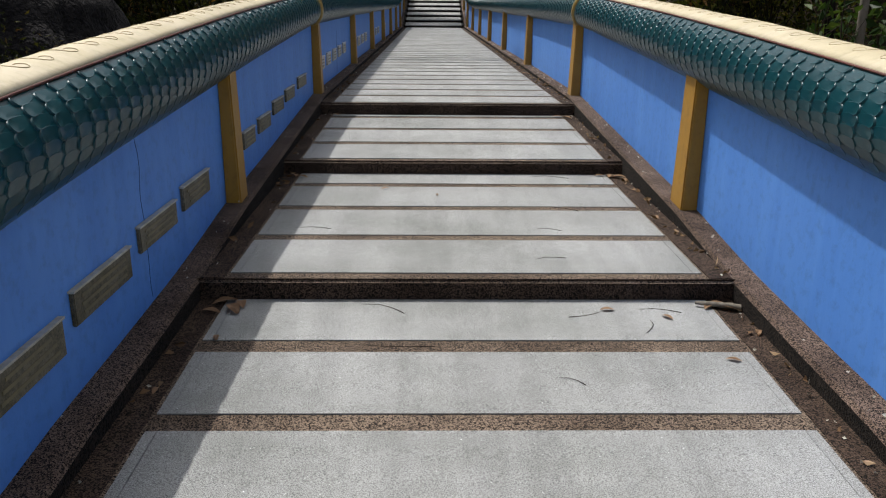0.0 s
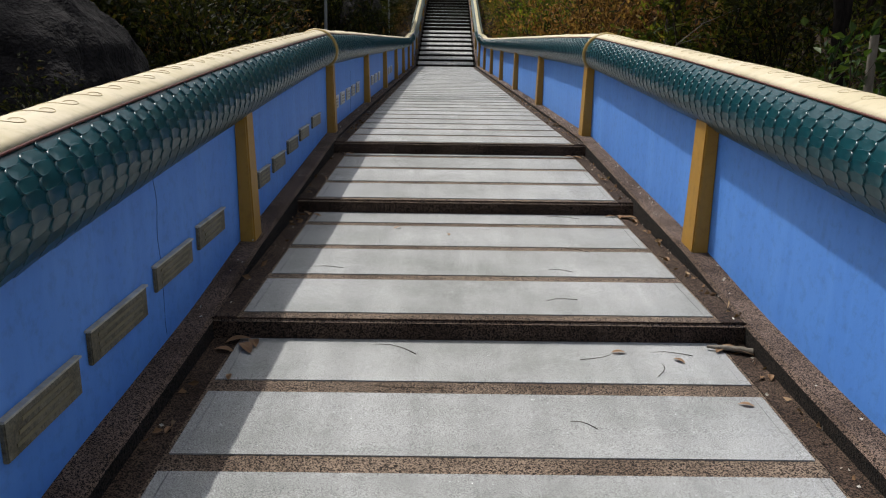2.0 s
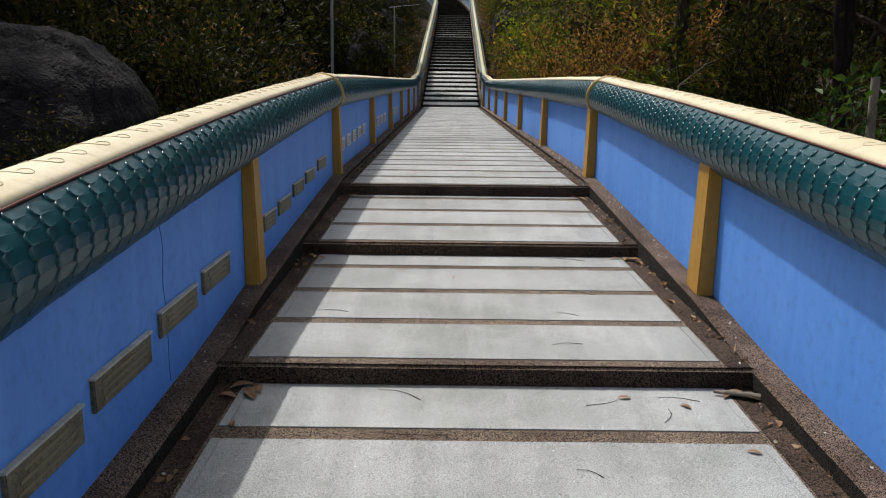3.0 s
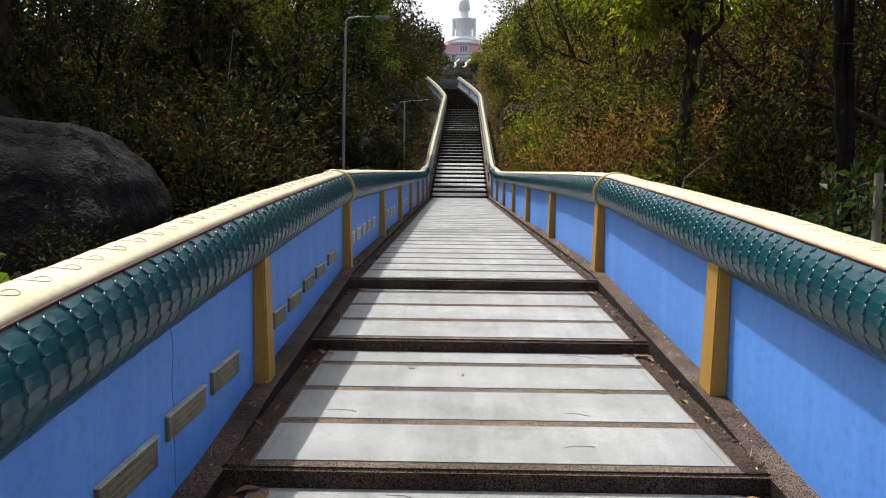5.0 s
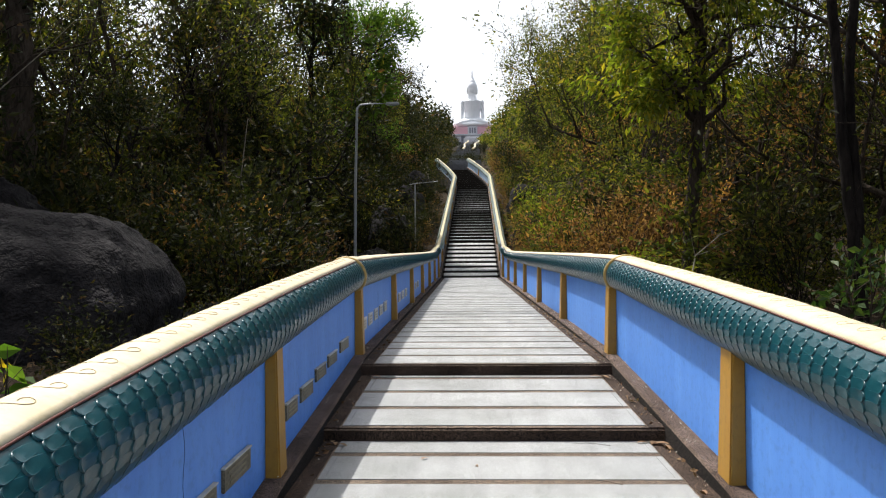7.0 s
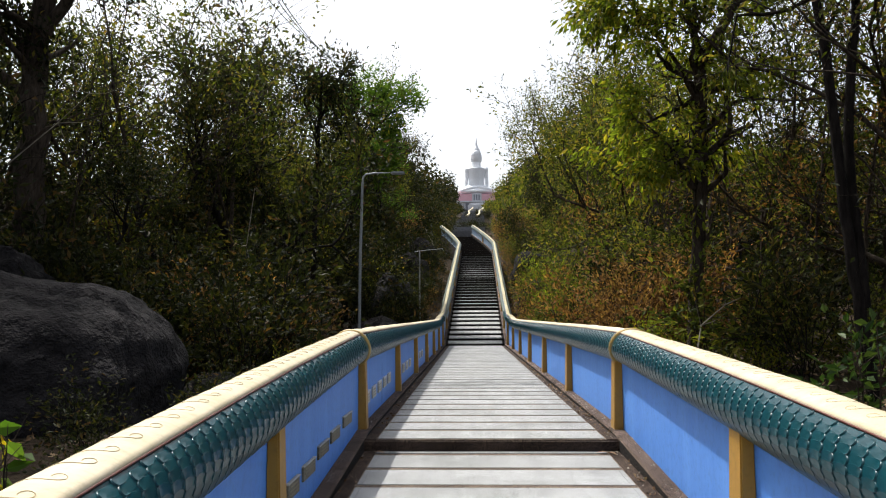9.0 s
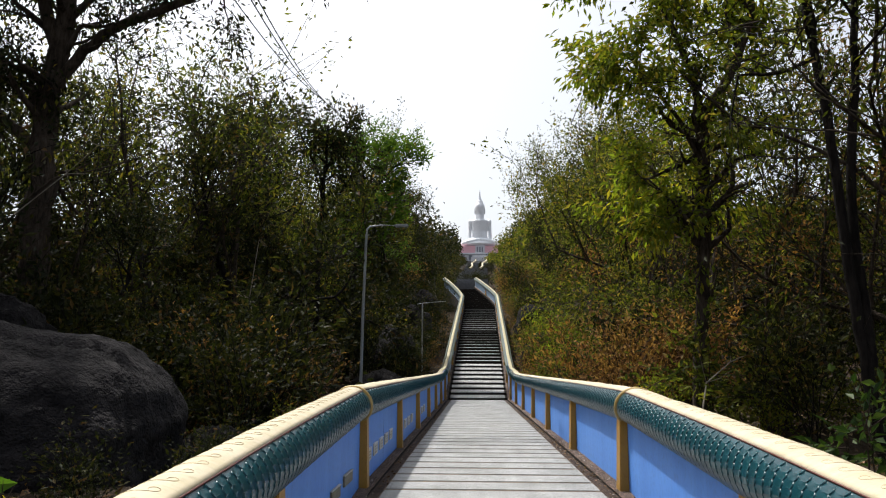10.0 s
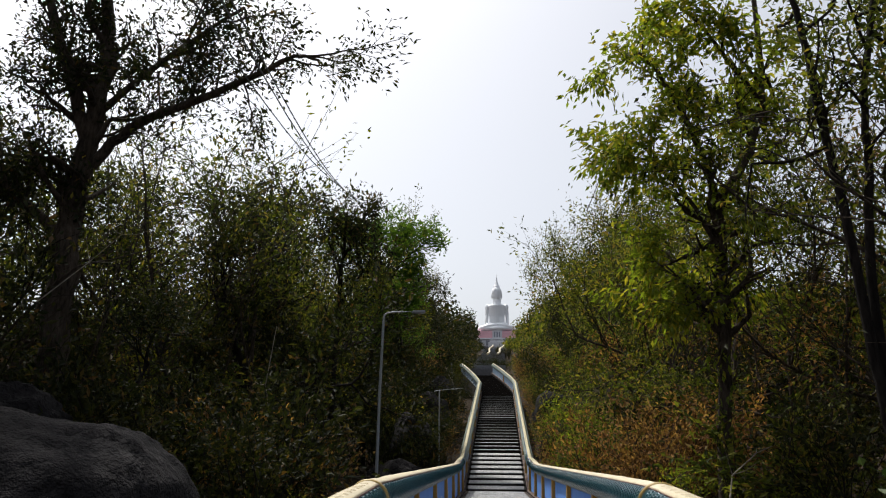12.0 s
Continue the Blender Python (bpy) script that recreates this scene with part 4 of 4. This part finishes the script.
def far_wood(n, x0, x1, y0, y1, name, low=5.5, high=9.0, wide=2.5, leaves=260, leaf=0.55, mat=None):
    """Distant hillside wood as one mass of leaf clumps."""
    c = []
    for _ in range(n):
        x, y = rng.uniform(x0, x1), rng.uniform(y0, y1)
        h = rng.uniform(low, high)
        z = ground_z(x, y)
        k_ = leaves
        a = rng.normal(0, 1, (k_, 3))
        a *= (rng.uniform(0.15, 1.0, k_) ** 0.4 / np.linalg.norm(a, axis=1))[:, None]
        a = a * np.array([wide, wide, h * 0.46]) * rng.uniform(0.8, 1.1) + np.array([x, y, z + h * 0.52]) + rng.normal(0, 0.12, a.shape)
        c.append(a)
    c = np.concatenate(c)
    v_, q_ = leaf_quads(c, rng.normal(0, 1, c.shape), leaf, leaf * 0.62, 0.1)
    return tagged(array_ob(name, v_, q_, mat or M_LEAF_DARK), "distant hillside woodland", "woodland", kind="stuff")


far_wood(130, -40, -5.5, 75, 215, "woodland")
far_wood(130, 7.5, 45, 75, 215, "woodland")
far_wood(22, -6.5, -4.5, 88, 205, "woodland")
far_wood(22, 7.0, 9.5, 88, 205, "woodland", mat=M_LEAF)
far_wood(90, -6.5, -2.4, 55, 200, "thicket", 1.6, 2.6, 1.2, 90, 0.34)
far_wood(90, 3.4, 8.0, 55, 200, "thicket", 1.6, 2.6, 1.2, 90, 0.34, M_LEAF)
far_wood(190, -34, -12.5, 2, 75, "woodland", 3.0, 4.8)
far_wood(170, 12, 34, 2, 75, "woodland", 3.8, 6.0)


# ---- boulders ----
def boulder(x, y, z, sx, sy, sz, seed, label, sub=5, rough=0.16, box=2.0, turn=None):
    bm_ = bmesh.new()
    bmesh.ops.create_icosphere(bm_, subdivisions=sub, radius=1.0)
    for p in bm_.verts:
        q = p.co.copy()
        n_ = noise.noise(q * 1.1 + Vector((seed, 0, 0))) * rough * 1.5 + noise.noise(q * 3.0 + Vector((0, seed, 0))) * rough * 0.5 + noise.noise(q * 8.0) * rough * 0.2 + noise.noise(q * 17.0) * rough * 0.14
        ridge = abs(noise.noise(Vector((q.x * 1.5, q.y * 1.5, q.z * 5 + seed)))) * rough * 0.5 - max(0.0, 0.10 - abs(noise.noise(q * 2.4 + Vector((seed, seed, 0))))) * rough * -3.0
        q /= max(1e-6, (abs(q.x) ** box + abs(q.y) ** box + abs(q.z) ** box) ** (1 / box))
        q *= 1.0 + n_ - ridge
        p.co = Vector((q.x * sx, q.y * sy, q.z * sz))
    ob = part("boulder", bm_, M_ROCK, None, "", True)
    ob.matrix_basis = pose(x, y, z, 0, 0, seed * 40 if turn is None else turn)
    return tagged(ob, label, "boulder", "boulders")


# The rock colour already holds the tree shade on this boulder.
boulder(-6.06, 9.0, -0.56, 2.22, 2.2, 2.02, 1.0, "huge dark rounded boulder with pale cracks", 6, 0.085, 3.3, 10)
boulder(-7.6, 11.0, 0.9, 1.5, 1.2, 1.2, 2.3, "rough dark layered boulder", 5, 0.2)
boulder(-3.9, 11.6, -0.35, 0.8, 0.6, 0.45, 3.1, "grey boulder on the forest floor", 4, 0.2)
boulder(-2.7, 22.0, 0.2, 0.9, 0.7, 0.75, 4.4, "grey boulder on the forest floor", 4, 0.2)
boulder(-3.1, 30.0, 1.2, 1.0, 0.9, 1.3, 5.2, "grey boulder beside the stairs", 4, 0.2)
boulder(-2.9, 36.0, 2.6, 1.1, 0.9, 1.4, 6.7, "grey boulder beside the stairs", 4, 0.2)
boulder(-2.8, 42.0, 3.9, 1.0, 0.9, 1.3, 7.7, "grey boulder beside the stairs", 4, 0.2)
boulder(2.7, 33.0, 1.5, 0.9, 0.9, 1.0, 8.1, "brown boulder beside the stairs", 4, 0.2)
boulder(2.9, 40.0, 3.2, 1.0, 0.9, 1.1, 9.2, "brown boulder beside the stairs", 4, 0.2)

# ---- lamp, cables, fence ----
lamp = group_thing("street_lamp", "slim galvanised street lamp with a curved arm", "street lamp")
base_z = ground_z(-3.03, 20)
v_, q_ = tube([(-3.03, 20, base_z - 0.2), (-3.0, 20, 2.5), (-2.95, 20, 4.45)], [0.040, 0.036, 0.032], 10)
array_ob("pole", v_, q_, M_STEEL, lamp, True)
v_, q_ = tube([(-2.95, 20, 4.44), (-2.93, 20, 4.60), (-2.86, 20, 4.67), (-2.6, 20, 4.70), (-2.15, 20, 4.70)], [0.026, 0.025, 0.023, 0.022, 0.020], 8)
array_ob("arm", v_, q_, M_STEEL, lamp, True)
part("lamp_head", box_bm(-2.2, -1.85, 19.93, 20.07, 4.655, 4.73, 0.02), M_STEEL, lamp)
part("base_plate", box_bm(-3.16, -2.9, 19.87, 20.13, base_z - 0.1, base_z + 0.06, 0.01), M_STEEL, lamp)
far_lamp = group_thing("street_lamp", "thin grey lamp post standing beside the stairs", "street lamp")
bz = ground_z(-2.1, 30)
v_, q_ = tube([(-2.1, 30, bz - 0.3), (-2.1, 30, 3.5)], [0.03, 0.025], 8)
array_ob("pole", v_, q_, M_STEEL, far_lamp, True)
v_, q_ = tube([(-2.3, 30, 3.46), (-2.1, 30, 3.5), (-1.2, 30, 3.58)], [0.012, 0.012, 0.010], 6)
array_ob("arm", v_, q_, M_STEEL, far_lamp, True)
for a, b_ in (((-4.15, 6, 6.9), (-6.0, 30, 11.55)), ((-3.45, 6, 6.5), (-5.9, 30, 11.45)), ((-3.3, 6, 6.5), (-5.75, 30, 11.3))):
    pts = [np.array(a) + (np.array(b_) - np.array(a)) * t + np.array([0, 0, -0.5 * math.sin(math.pi * t)]) for t in np.linspace(-0.6, 1.4, 24)]
    v_, q_ = tube(pts, [0.014] * 24, 5)
    tagged(array_ob("cable", v_, q_, M_CABLE, None, True), "black overhead power cable", "cable", "overhead cables")
fence = group_thing("fence", "low rusty pipe fence among the undergrowth", "fence")
for z in (0.28, 0.55):
    v_, q_ = tube([(-6.2, 18.0, z), (-4.5, 18.1, z + 0.02), (-2.9, 18.2, z)], [0.02] * 3, 6)
    array_ob("rail", v_, q_, M_BARK, fence, True)
for x in (-6.0, -4.8, -3.9, -3.0):
    v_, q_ = tube([(x, 18.1, -0.7), (x, 18.1, 0.65)], [0.03, 0.03], 6)
    array_ob("post", v_, q_, M_BARK, fence, True)

# ---- temple and statue on the hill ----
SX, SY, SZ = 1.95, 230.0, 37.0


def statue():
    bm_ = bmesh.new()

    def blob(x, y, z, sx, sy, sz, rot=0.0):
        r = bmesh.ops.create_uvsphere(bm_, u_segments=20, v_segments=14, radius=1.0)
        bmesh.ops.transform(bm_, matrix=pose(x, y, z, 0, rot, 0) @ Matrix.Diagonal((sx, sy, sz, 1)), verts=r["verts"])

    def cone(x, y, z0, z1, r0, r1):
        r = bmesh.ops.create_cone(bm_, cap_ends=True, segments=20, radius1=r0, radius2=r1, depth=z1 - z0)
        bmesh.ops.translate(bm_, vec=(x, y, (z0 + z1) / 2), verts=r["verts"])
    # crossed legs
    blob(0, -0.8, 0.75, 5.0, 2.6, 0.85)
    for s in (-1, 1):
        blob(s * 4.1, -0.9, 0.9, 1.45, 1.6, 0.85, s * 6)
        blob(s * 1.9, -1.9, 1.45, 2.6, 1.0, 0.62, s * 9)
    # trunk, wider at the chest than at the waist
    cone(0, 0.2, 1.0, 4.2, 2.25, 2.15)
    cone(0, 0.2, 4.1, 6.9, 2.15, 2.65)
    blob(0, 0.0, 5.7, 2.3, 1.35, 1.5)
    blob(0, 0.2, 6.75, 3.0, 1.2, 0.75)
    for s in (-1, 1):
        blob(s * 2.65, 0.1, 6.5, 0.72, 0.85, 0.95)
        blob(s * 2.85, 0.1, 5.0, 0.52, 0.75, 2.1, s * -2)
        blob(s * 2.95, -0.2, 3.0, 0.48, 0.75, 1.9, s * -1)
        blob(s * 2.5, -1.4, 1.9, 0.9, 1.2, 0.42, s * 20)
        blob(s * 1.42, 0.0, 9.6, 0.16, 0.32, 0.95)
    # neck, egg-shaped head with tapering crown and flame
    cone(0, 0.1, 6.9, 9.2, 1.35, 1.12)
    blob(0, -0.05, 9.85, 1.36, 1.45, 1.9)
    blob(0, 0.0, 10.45, 1.44, 1.5, 1.6)
    blob(0, 0.1, 11.75, 1.0, 1.0, 0.85)
    cone(0, 0.1, 12.1, 13.3, 0.80, 0.30)
    cone(0, 0.1, 13.2, 15.3, 0.30, 0.05)
    ob = part("seated_statue", bm_, M_STATUE, None, "", True)
    ob.matrix_basis = pose(SX, SY - 1.0, SZ - 0.05) @ Matrix.Diagonal((1.03, 1.0, 1.15, 1.0))
    md = ob.modifiers.new("skin", "REMESH")
    md.mode, md.voxel_size, md.use_smooth_shade = "VOXEL", 0.11, True
    return tagged(ob, "huge white seated statue on the temple roof", "statue")


statue()
temple = group_thing("temple", "white hilltop temple with a pink parapet band", "temple")
part("band", box_bm(SX - 6.7, SX + 6.7, SY - 4, SY + 8, SZ - 2.1, SZ - 0.05, 0.1), M_PINK, temple)
part("cornice", box_bm(SX - 7.0, SX + 7.0, SY - 4.3, SY + 8, SZ - 2.5, SZ - 2.1, 0.05), M_WHITE, temple)
part("wall", box_bm(SX - 6.4, SX + 6.4, SY - 3.6, SY + 8, SZ - 7, SZ - 2.5), M_WHITE, temple)
part("lower_cornice", box_bm(SX - 7.2, SX + 7.2, SY - 4.6, SY + 8, SZ - 4.9, SZ - 4.4, 0.05), M_SHADE, temple)
for i in range(5):
    x = SX - 5.2 + 2.6 * i
    part("window", box_bm(x - 0.7, x + 0.7, SY - 3.66, SY - 3.4, SZ - 4.2, SZ - 2.7, 0.05), M_SHADE, temple)
part("shrine_panel", box_bm(SX - 1.4, SX + 1.4, SY - 4.4, SY - 3.9, SZ - 2.2, SZ + 0.1, 0.1), M_WHITE, temple)
for i in range(3):
    part("niche", box_bm(SX - 0.95 + 0.7 * i, SX - 0.5 + 0.7 * i, SY - 4.46, SY - 4.3, SZ - 1.9, SZ - 0.3, 0.05), M_SHADE, temple)
part("porch_roof", box_bm(SX - 2.6, SX + 2.6, SY - 7, SY - 4, SZ - 5.4, SZ - 3.2, 0.4), M_WHITE, temple)
part("porch", box_bm(SX - 2.2, SX + 2.2, SY - 6.6, SY - 4, SZ - 7.5, SZ - 5.4), M_SHADE, temple)
for xa, xb in ((-0.45, 0.2), (0.5, 1.75)):
    run = [(xa + (xb - xa) * t + 0.12 * math.sin(9 * t), 74 + 38 * t, ground_z(0, 74 + 38 * t) + 1.55) for t in np.linspace(0, 1, 9)]
    v_, q_ = tube(run, [0.11] * 9, 8)
    tagged(array_ob("far_handrail", v_, q_, M_CREAM, None, True), "pale serpent handrail climbing to the temple", "handrail", "far handrails")


# ---- small plants and things beside the walkway ----
def sapling(name, label, x, y, z0, height, leaves, size, mat, spread, droop=0.1):
    root = group_thing(name, label, "plant", "roadside plants")
    out, tips = [], []
    for i in range(3):
        d = np.array([rng.normal(0, 0.25), rng.normal(0, 0.25), 1.0])
        grow((x + rng.normal(0, 0.06), y + rng.normal(0, 0.06), z0), d / np.linalg.norm(d), height * rng.uniform(0.7, 1.0), 0.014, 1, out, tips, spread, 0.1, 4, 0.1)
    v_, q_ = joined(out)
    array_ob("stem", v_, q_, M_BARK, root, True)
    idx = rng.choice(len(tips), min(leaves, len(tips)), replace=False)
    v_, q_ = tips_to_leaves([tips[i] for i in idx], 2, 0.05, size, size * 0.5, droop)
    array_ob("foliage", v_, q_, mat, root)
    return root


rng = np.random.default_rng(21)
sapling("sapling", "young plant with large yellow and green leaves", -2.85, 4.0, ground_z(-2.85, 4.0) - 0.2, 0.9, 7, 0.13, M_LEAF_YELLOW, 0.9, 1.1)
sapling("sapling", "young plant with large green leaves", -2.95, 4.2, ground_z(-2.95, 4.2) - 0.1, 0.72, 34, 0.16, M_LEAF_FRESH, 0.9, 1.0)
for x, y, h in ((3.45, 7.1, 0.75), (3.8, 7.5, 0.85), (3.3, 7.6, 0.55), (4.2, 7.9, 0.8)):
    sapling("broadleaf_shrub", "glossy broad-leaved green shrub by the path", x, y, ground_z(x, y) - 0.1, h, 34, 0.15, M_LEAF_GLOSSY, 0.8, 0.6)
v_, q_ = tube([(3.72, 7.0, -0.6), (3.71, 7.0, 0.3), (3.70, 7.0, 0.84)], [0.044, 0.042, 0.038], 9)
tagged(array_ob("post", v_, q_, M_BARK_PALE, None, True), "weathered grey wooden post beside the shrub", "post")


def dead_branch(name, pts, r, label):
    out = [tube(np.array(pts, dtype=float), np.linspace(r, r * 0.3, len(pts)), 6)]
    for i in range(5):
        a = np.array(pts[1 + i % (len(pts) - 1)], dtype=float)
        d = rng.normal(0, 1, 3) * np.array([1, 0.6, 0.8])
        out.append(tube([a, a + d * 0.18, a + d * 0.35 + np.array([0, 0, 0.08])], [r * 0.4, r * 0.25, r * 0.1], 4))
    v_, q_ = joined(out)
    return tagged(array_ob(name, v_, q_, M_BARK_PALE, None, True), label, "branch", "dead branches")


dead_branch("dead_branch", [(3.55, 13.2, -0.35), (3.75, 13.2, 0.75), (4.2, 13.3, 1.10), (4.8, 13.4, 1.35)], 0.016, "bare pale dead branch leaning in the undergrowth")
dead_branch("dead_branch", [(-4.6, 15.8, -0.4), (-4.55, 15.8, 1.2), (-4.75, 15.7, 2.4), (-4.6, 15.7, 3.6)], 0.022, "thin pale sapling stem without leaves")
dead_branch("dead_branch", [(-7.0, 11.0, 3.2), (-6.2, 10.9, 3.8), (-5.7, 10.8, 4.2)], 0.010, "bare pale dead branch in the undergrowth")
dead_branch("dead_branch", [(-2.2, 45.0, 4.2), (-2.3, 45.0, 5.2), (-2.7, 45.0, 6.0)], 0.05, "bare pale dead branch beside the stairs")

# ---- debris on the treads ----
def tread_height(y):
    for y0, y1, z0, z1, *_ in TREADS:
        if y0 <= y < y1:
            return z0 + (z1 - z0) * (y - y0) / (y1 - y0)
    return 0.0


M_DRYLEAF = paint("tan_dry_leaf", (0.36, 0.23, 0.13), 0.8, (0.22, 0.12, 0.06))


def fallen_leaf(x, y, size, turn, mat=M_DRYLEAF):
    bm_ = bmesh.new()
    n = 6
    rows = []
    for i in range(n + 1):
        t = i / n
        w = 0.42 * math.sin(math.pi * min(1.0, t * 0.94 + 0.05)) ** 0.8
        lift = 0.10 * math.sin(t * 3.0) + 0.03
        rows.append([bm_.verts.new((s_ * w * size * 0.5, (t - 0.5) * size, (lift + 0.14 * abs(s_) * w) * size)) for s_ in (-1, 0, 1)])
    for a, b_ in zip(rows, rows[1:]):
        for j in range(2):
            bm_.faces.new((a[j], a[j + 1], b_[j + 1], b_[j]))
    bmesh.ops.solidify(bm_, geom=bm_.faces[:], thickness=0.0012)
    ob = part("fallen_leaf", bm_, mat)
    ob.matrix_basis = pose(x, y, tread_height(y) + 0.005, 0, 0, turn)
    return tagged(ob, "curled dry brown leaf lying on the paving", "leaf", "fallen leaves on the paving")


for x, y, size, turn in ((-0.80, 2.30, 0.10, 30), (-0.84, 2.36, 0.09, 120), (-0.78, 2.34, 0.08, 200), (-0.87, 2.28, 0.07, 75), (-0.80, 2.08, 0.045, 10), (0.47, 2.30, 0.05, 95), (0.66, 2.24, 0.045, 40),
                         (0.92, 2.12, 0.05, 160), (0.77, 1.93, 0.045, 70), (0.86, 2.34, 0.08, 100), (0.89, 2.31, 0.09, 60), (0.83, 2.33, 0.07, 140), (0.90, 4.00, 0.09, 80), (0.86, 4.03, 0.08, 150),
                         (0.91, 3.94, 0.07, 20), (0.80, 4.04, 0.06, 100), (-0.82, 3.98, 0.07, 60), (-0.86, 4.02, 0.06, 10), (0.80, 5.55, 0.08, 90), (0.86, 5.52, 0.08, 40), (-0.82, 5.56, 0.08, 70),
                         (0.89, 6.7, 0.05, 0), (0.90, 7.4, 0.05, 50), (0.88, 8.3, 0.06, 110), (0.90, 9.6, 0.06, 30), (0.89, 4.7, 0.05, 60), (0.88, 3.2, 0.045, 10), (-0.36, 3.72, 0.05, 130), (-0.1, 3.60, 0.035, 20), (-0.88, 1.75, 0.04, 0)):
    fallen_leaf(x, y, size, turn)
for x, y, size, turn in ((0.875, 2.350, 0.05, 15), (0.905, 2.335, 0.06, 75), (0.845, 2.345, 0.045, 130), (0.915, 2.30, 0.04, 200), (0.84, 4.045, 0.05, 30), (0.875, 4.03, 0.06, 95),
                         (0.90, 4.05, 0.05, 160), (0.925, 4.00, 0.045, 60), (0.90, 3.95, 0.04, 10), (0.855, 5.57, 0.06, 75), (0.90, 5.58, 0.055, 20), (-0.86, 5.59, 0.05, 40)):
    fallen_leaf(x, y, size, turn, M_BARK_PALE)
for x, y, length, turn, bend in ((-0.22, 2.27, 0.17, 62, 0.02), (-0.12, 2.02, 0.22, 88, -0.01), (0.56, 2.12, 0.11, -20, 0.012), (0.33, 2.24, 0.12, -70, 0.01), (0.72, 2.28, 0.14, 80, 0.01), (-0.55, 3.00, 0.13, 85, 0.01),
                                 (0.42, 2.98, 0.10, 75, 0.01), (0.38, 2.62, 0.12, 100, 0.012), (0.55, 3.30, 0.20, 70, 0.02), (0.62, 3.98, 0.2, 80, 0.02), (0.3, 1.78, 0.08, 60, 0.01), (0.85, 2.08, 0.08, -30, 0.01), (0.93, 2.30, 0.15, 75, 0.0)):
    thick = 0.011 if x > 0.92 else 0.0013
    pts = [(0, 0, thick), (bend, length * 0.33, thick + 0.002), (bend * 1.2, length * 0.66, thick + 0.003), (0, length, thick + 0.002)]
    v_, q_ = tube(pts, [thick, thick * 0.9, thick * 0.8, thick * 0.5], 6)
    ob = array_ob("twig", v_, q_, M_BARK_PALE if x > 0.92 else M_BARK, None, True)
    ob.matrix_basis = pose(x, y, tread_height(y) + 0.005, 0, 0, turn)
    tagged(ob, "thin dry twig lying on the paving", "twig", "twigs on the paving")

# ---- stairs between the upper landing and the temple ----
far_stairs = tagged(new("far_stairs"), "grey upper stairs climbing the hill to the temple", "stairs", kind="structure")
M_FAR = speckled("grey_concrete", (0.10, 0.105, 0.12), (0.22, 0.225, 0.24), 6, 0.9, (0.7, 0.7, 0.7), 0.4, 0.2)
for i in range(44):
    y = 62 + i * 3.5
    t = i / 43
    x = -0.4 + 2.4 * t
    z = ground_z(0, y) + 0.75
    part("step", box_bm(x - 1.5, x + 1.5, y, y + 3.7, z - 1.6, z, 0.03), M_FAR, far_stairs)

# ---- crumbs of dry leaf and grit along the gutters ----
n = 260
side = rng.choice([-1, 1], n, p=[0.35, 0.65])
gy_ = rng.uniform(1.0, 16.0, n)
gx_ = side * (KERB_X - np.abs(rng.normal(0, 0.035, n)) - 0.004)
gz_ = np.array([tread_height(float(v)) for v in gy_]) + 0.008
v_, q_ = leaf_quads(np.stack([gx_, gy_, gz_], axis=1), rng.normal(0, 1, (n, 3)) * np.array([1, 1, 0.15]), 0.035, 0.022, 0.0)
tagged(array_ob("gutter_litter", v_, q_, M_LITTER), "crumbled dry leaves lying along the gutters", "leaf litter", kind="stuff")

n = 320
side = rng.choice([-1, 1], n, p=[0.3, 0.7])
gy_ = rng.uniform(1.0, 14.0, n)
up_ = rng.random(n) < 0.45
gx_ = np.where(up_, side * rng.uniform(KERB_X + 0.02, WALL_X - 0.006, n), side * (KERB_X - np.abs(rng.normal(0, 0.04, n)) - 0.004))
gz_ = np.array([kerb_z(float(v)) + 0.008 if u else tread_height(float(v)) + 0.008 for v, u in zip(gy_, up_)])
v_, q_ = leaf_quads(np.stack([gx_, gy_, gz_], axis=1), rng.normal(0, 1, (n, 3)) * np.array([1, 1, 0.25]), 0.014, 0.010, 0.0)
tagged(array_ob("paint_chip", v_, q_, M_PLAQUE_PALE), "pale grit and paint chips along the kerbs", "grit", kind="stuff")

# ---- hairline cracks in the wall paint ----
M_CRACK = paint("dark_blue_crack", (0.02, 0.06, 0.17), 0.8, (0.03, 0.08, 0.20))
for wall_, side, y, top in (("wall_left", -1, 2.20, 0.30), ("wall_left", -1, 7.6, 0.45)):
    pts = [(side * (WALL_X - 0.0006), y + rng.normal(0, 0.006), z) for z in np.linspace(kerb_z(y) + 0.02, top, 12)]
    v_, q_ = tube(pts, [0.001] * len(pts), 4)
    array_ob("crack", v_, q_, M_CRACK, bpy.data.objects[wall_], True)
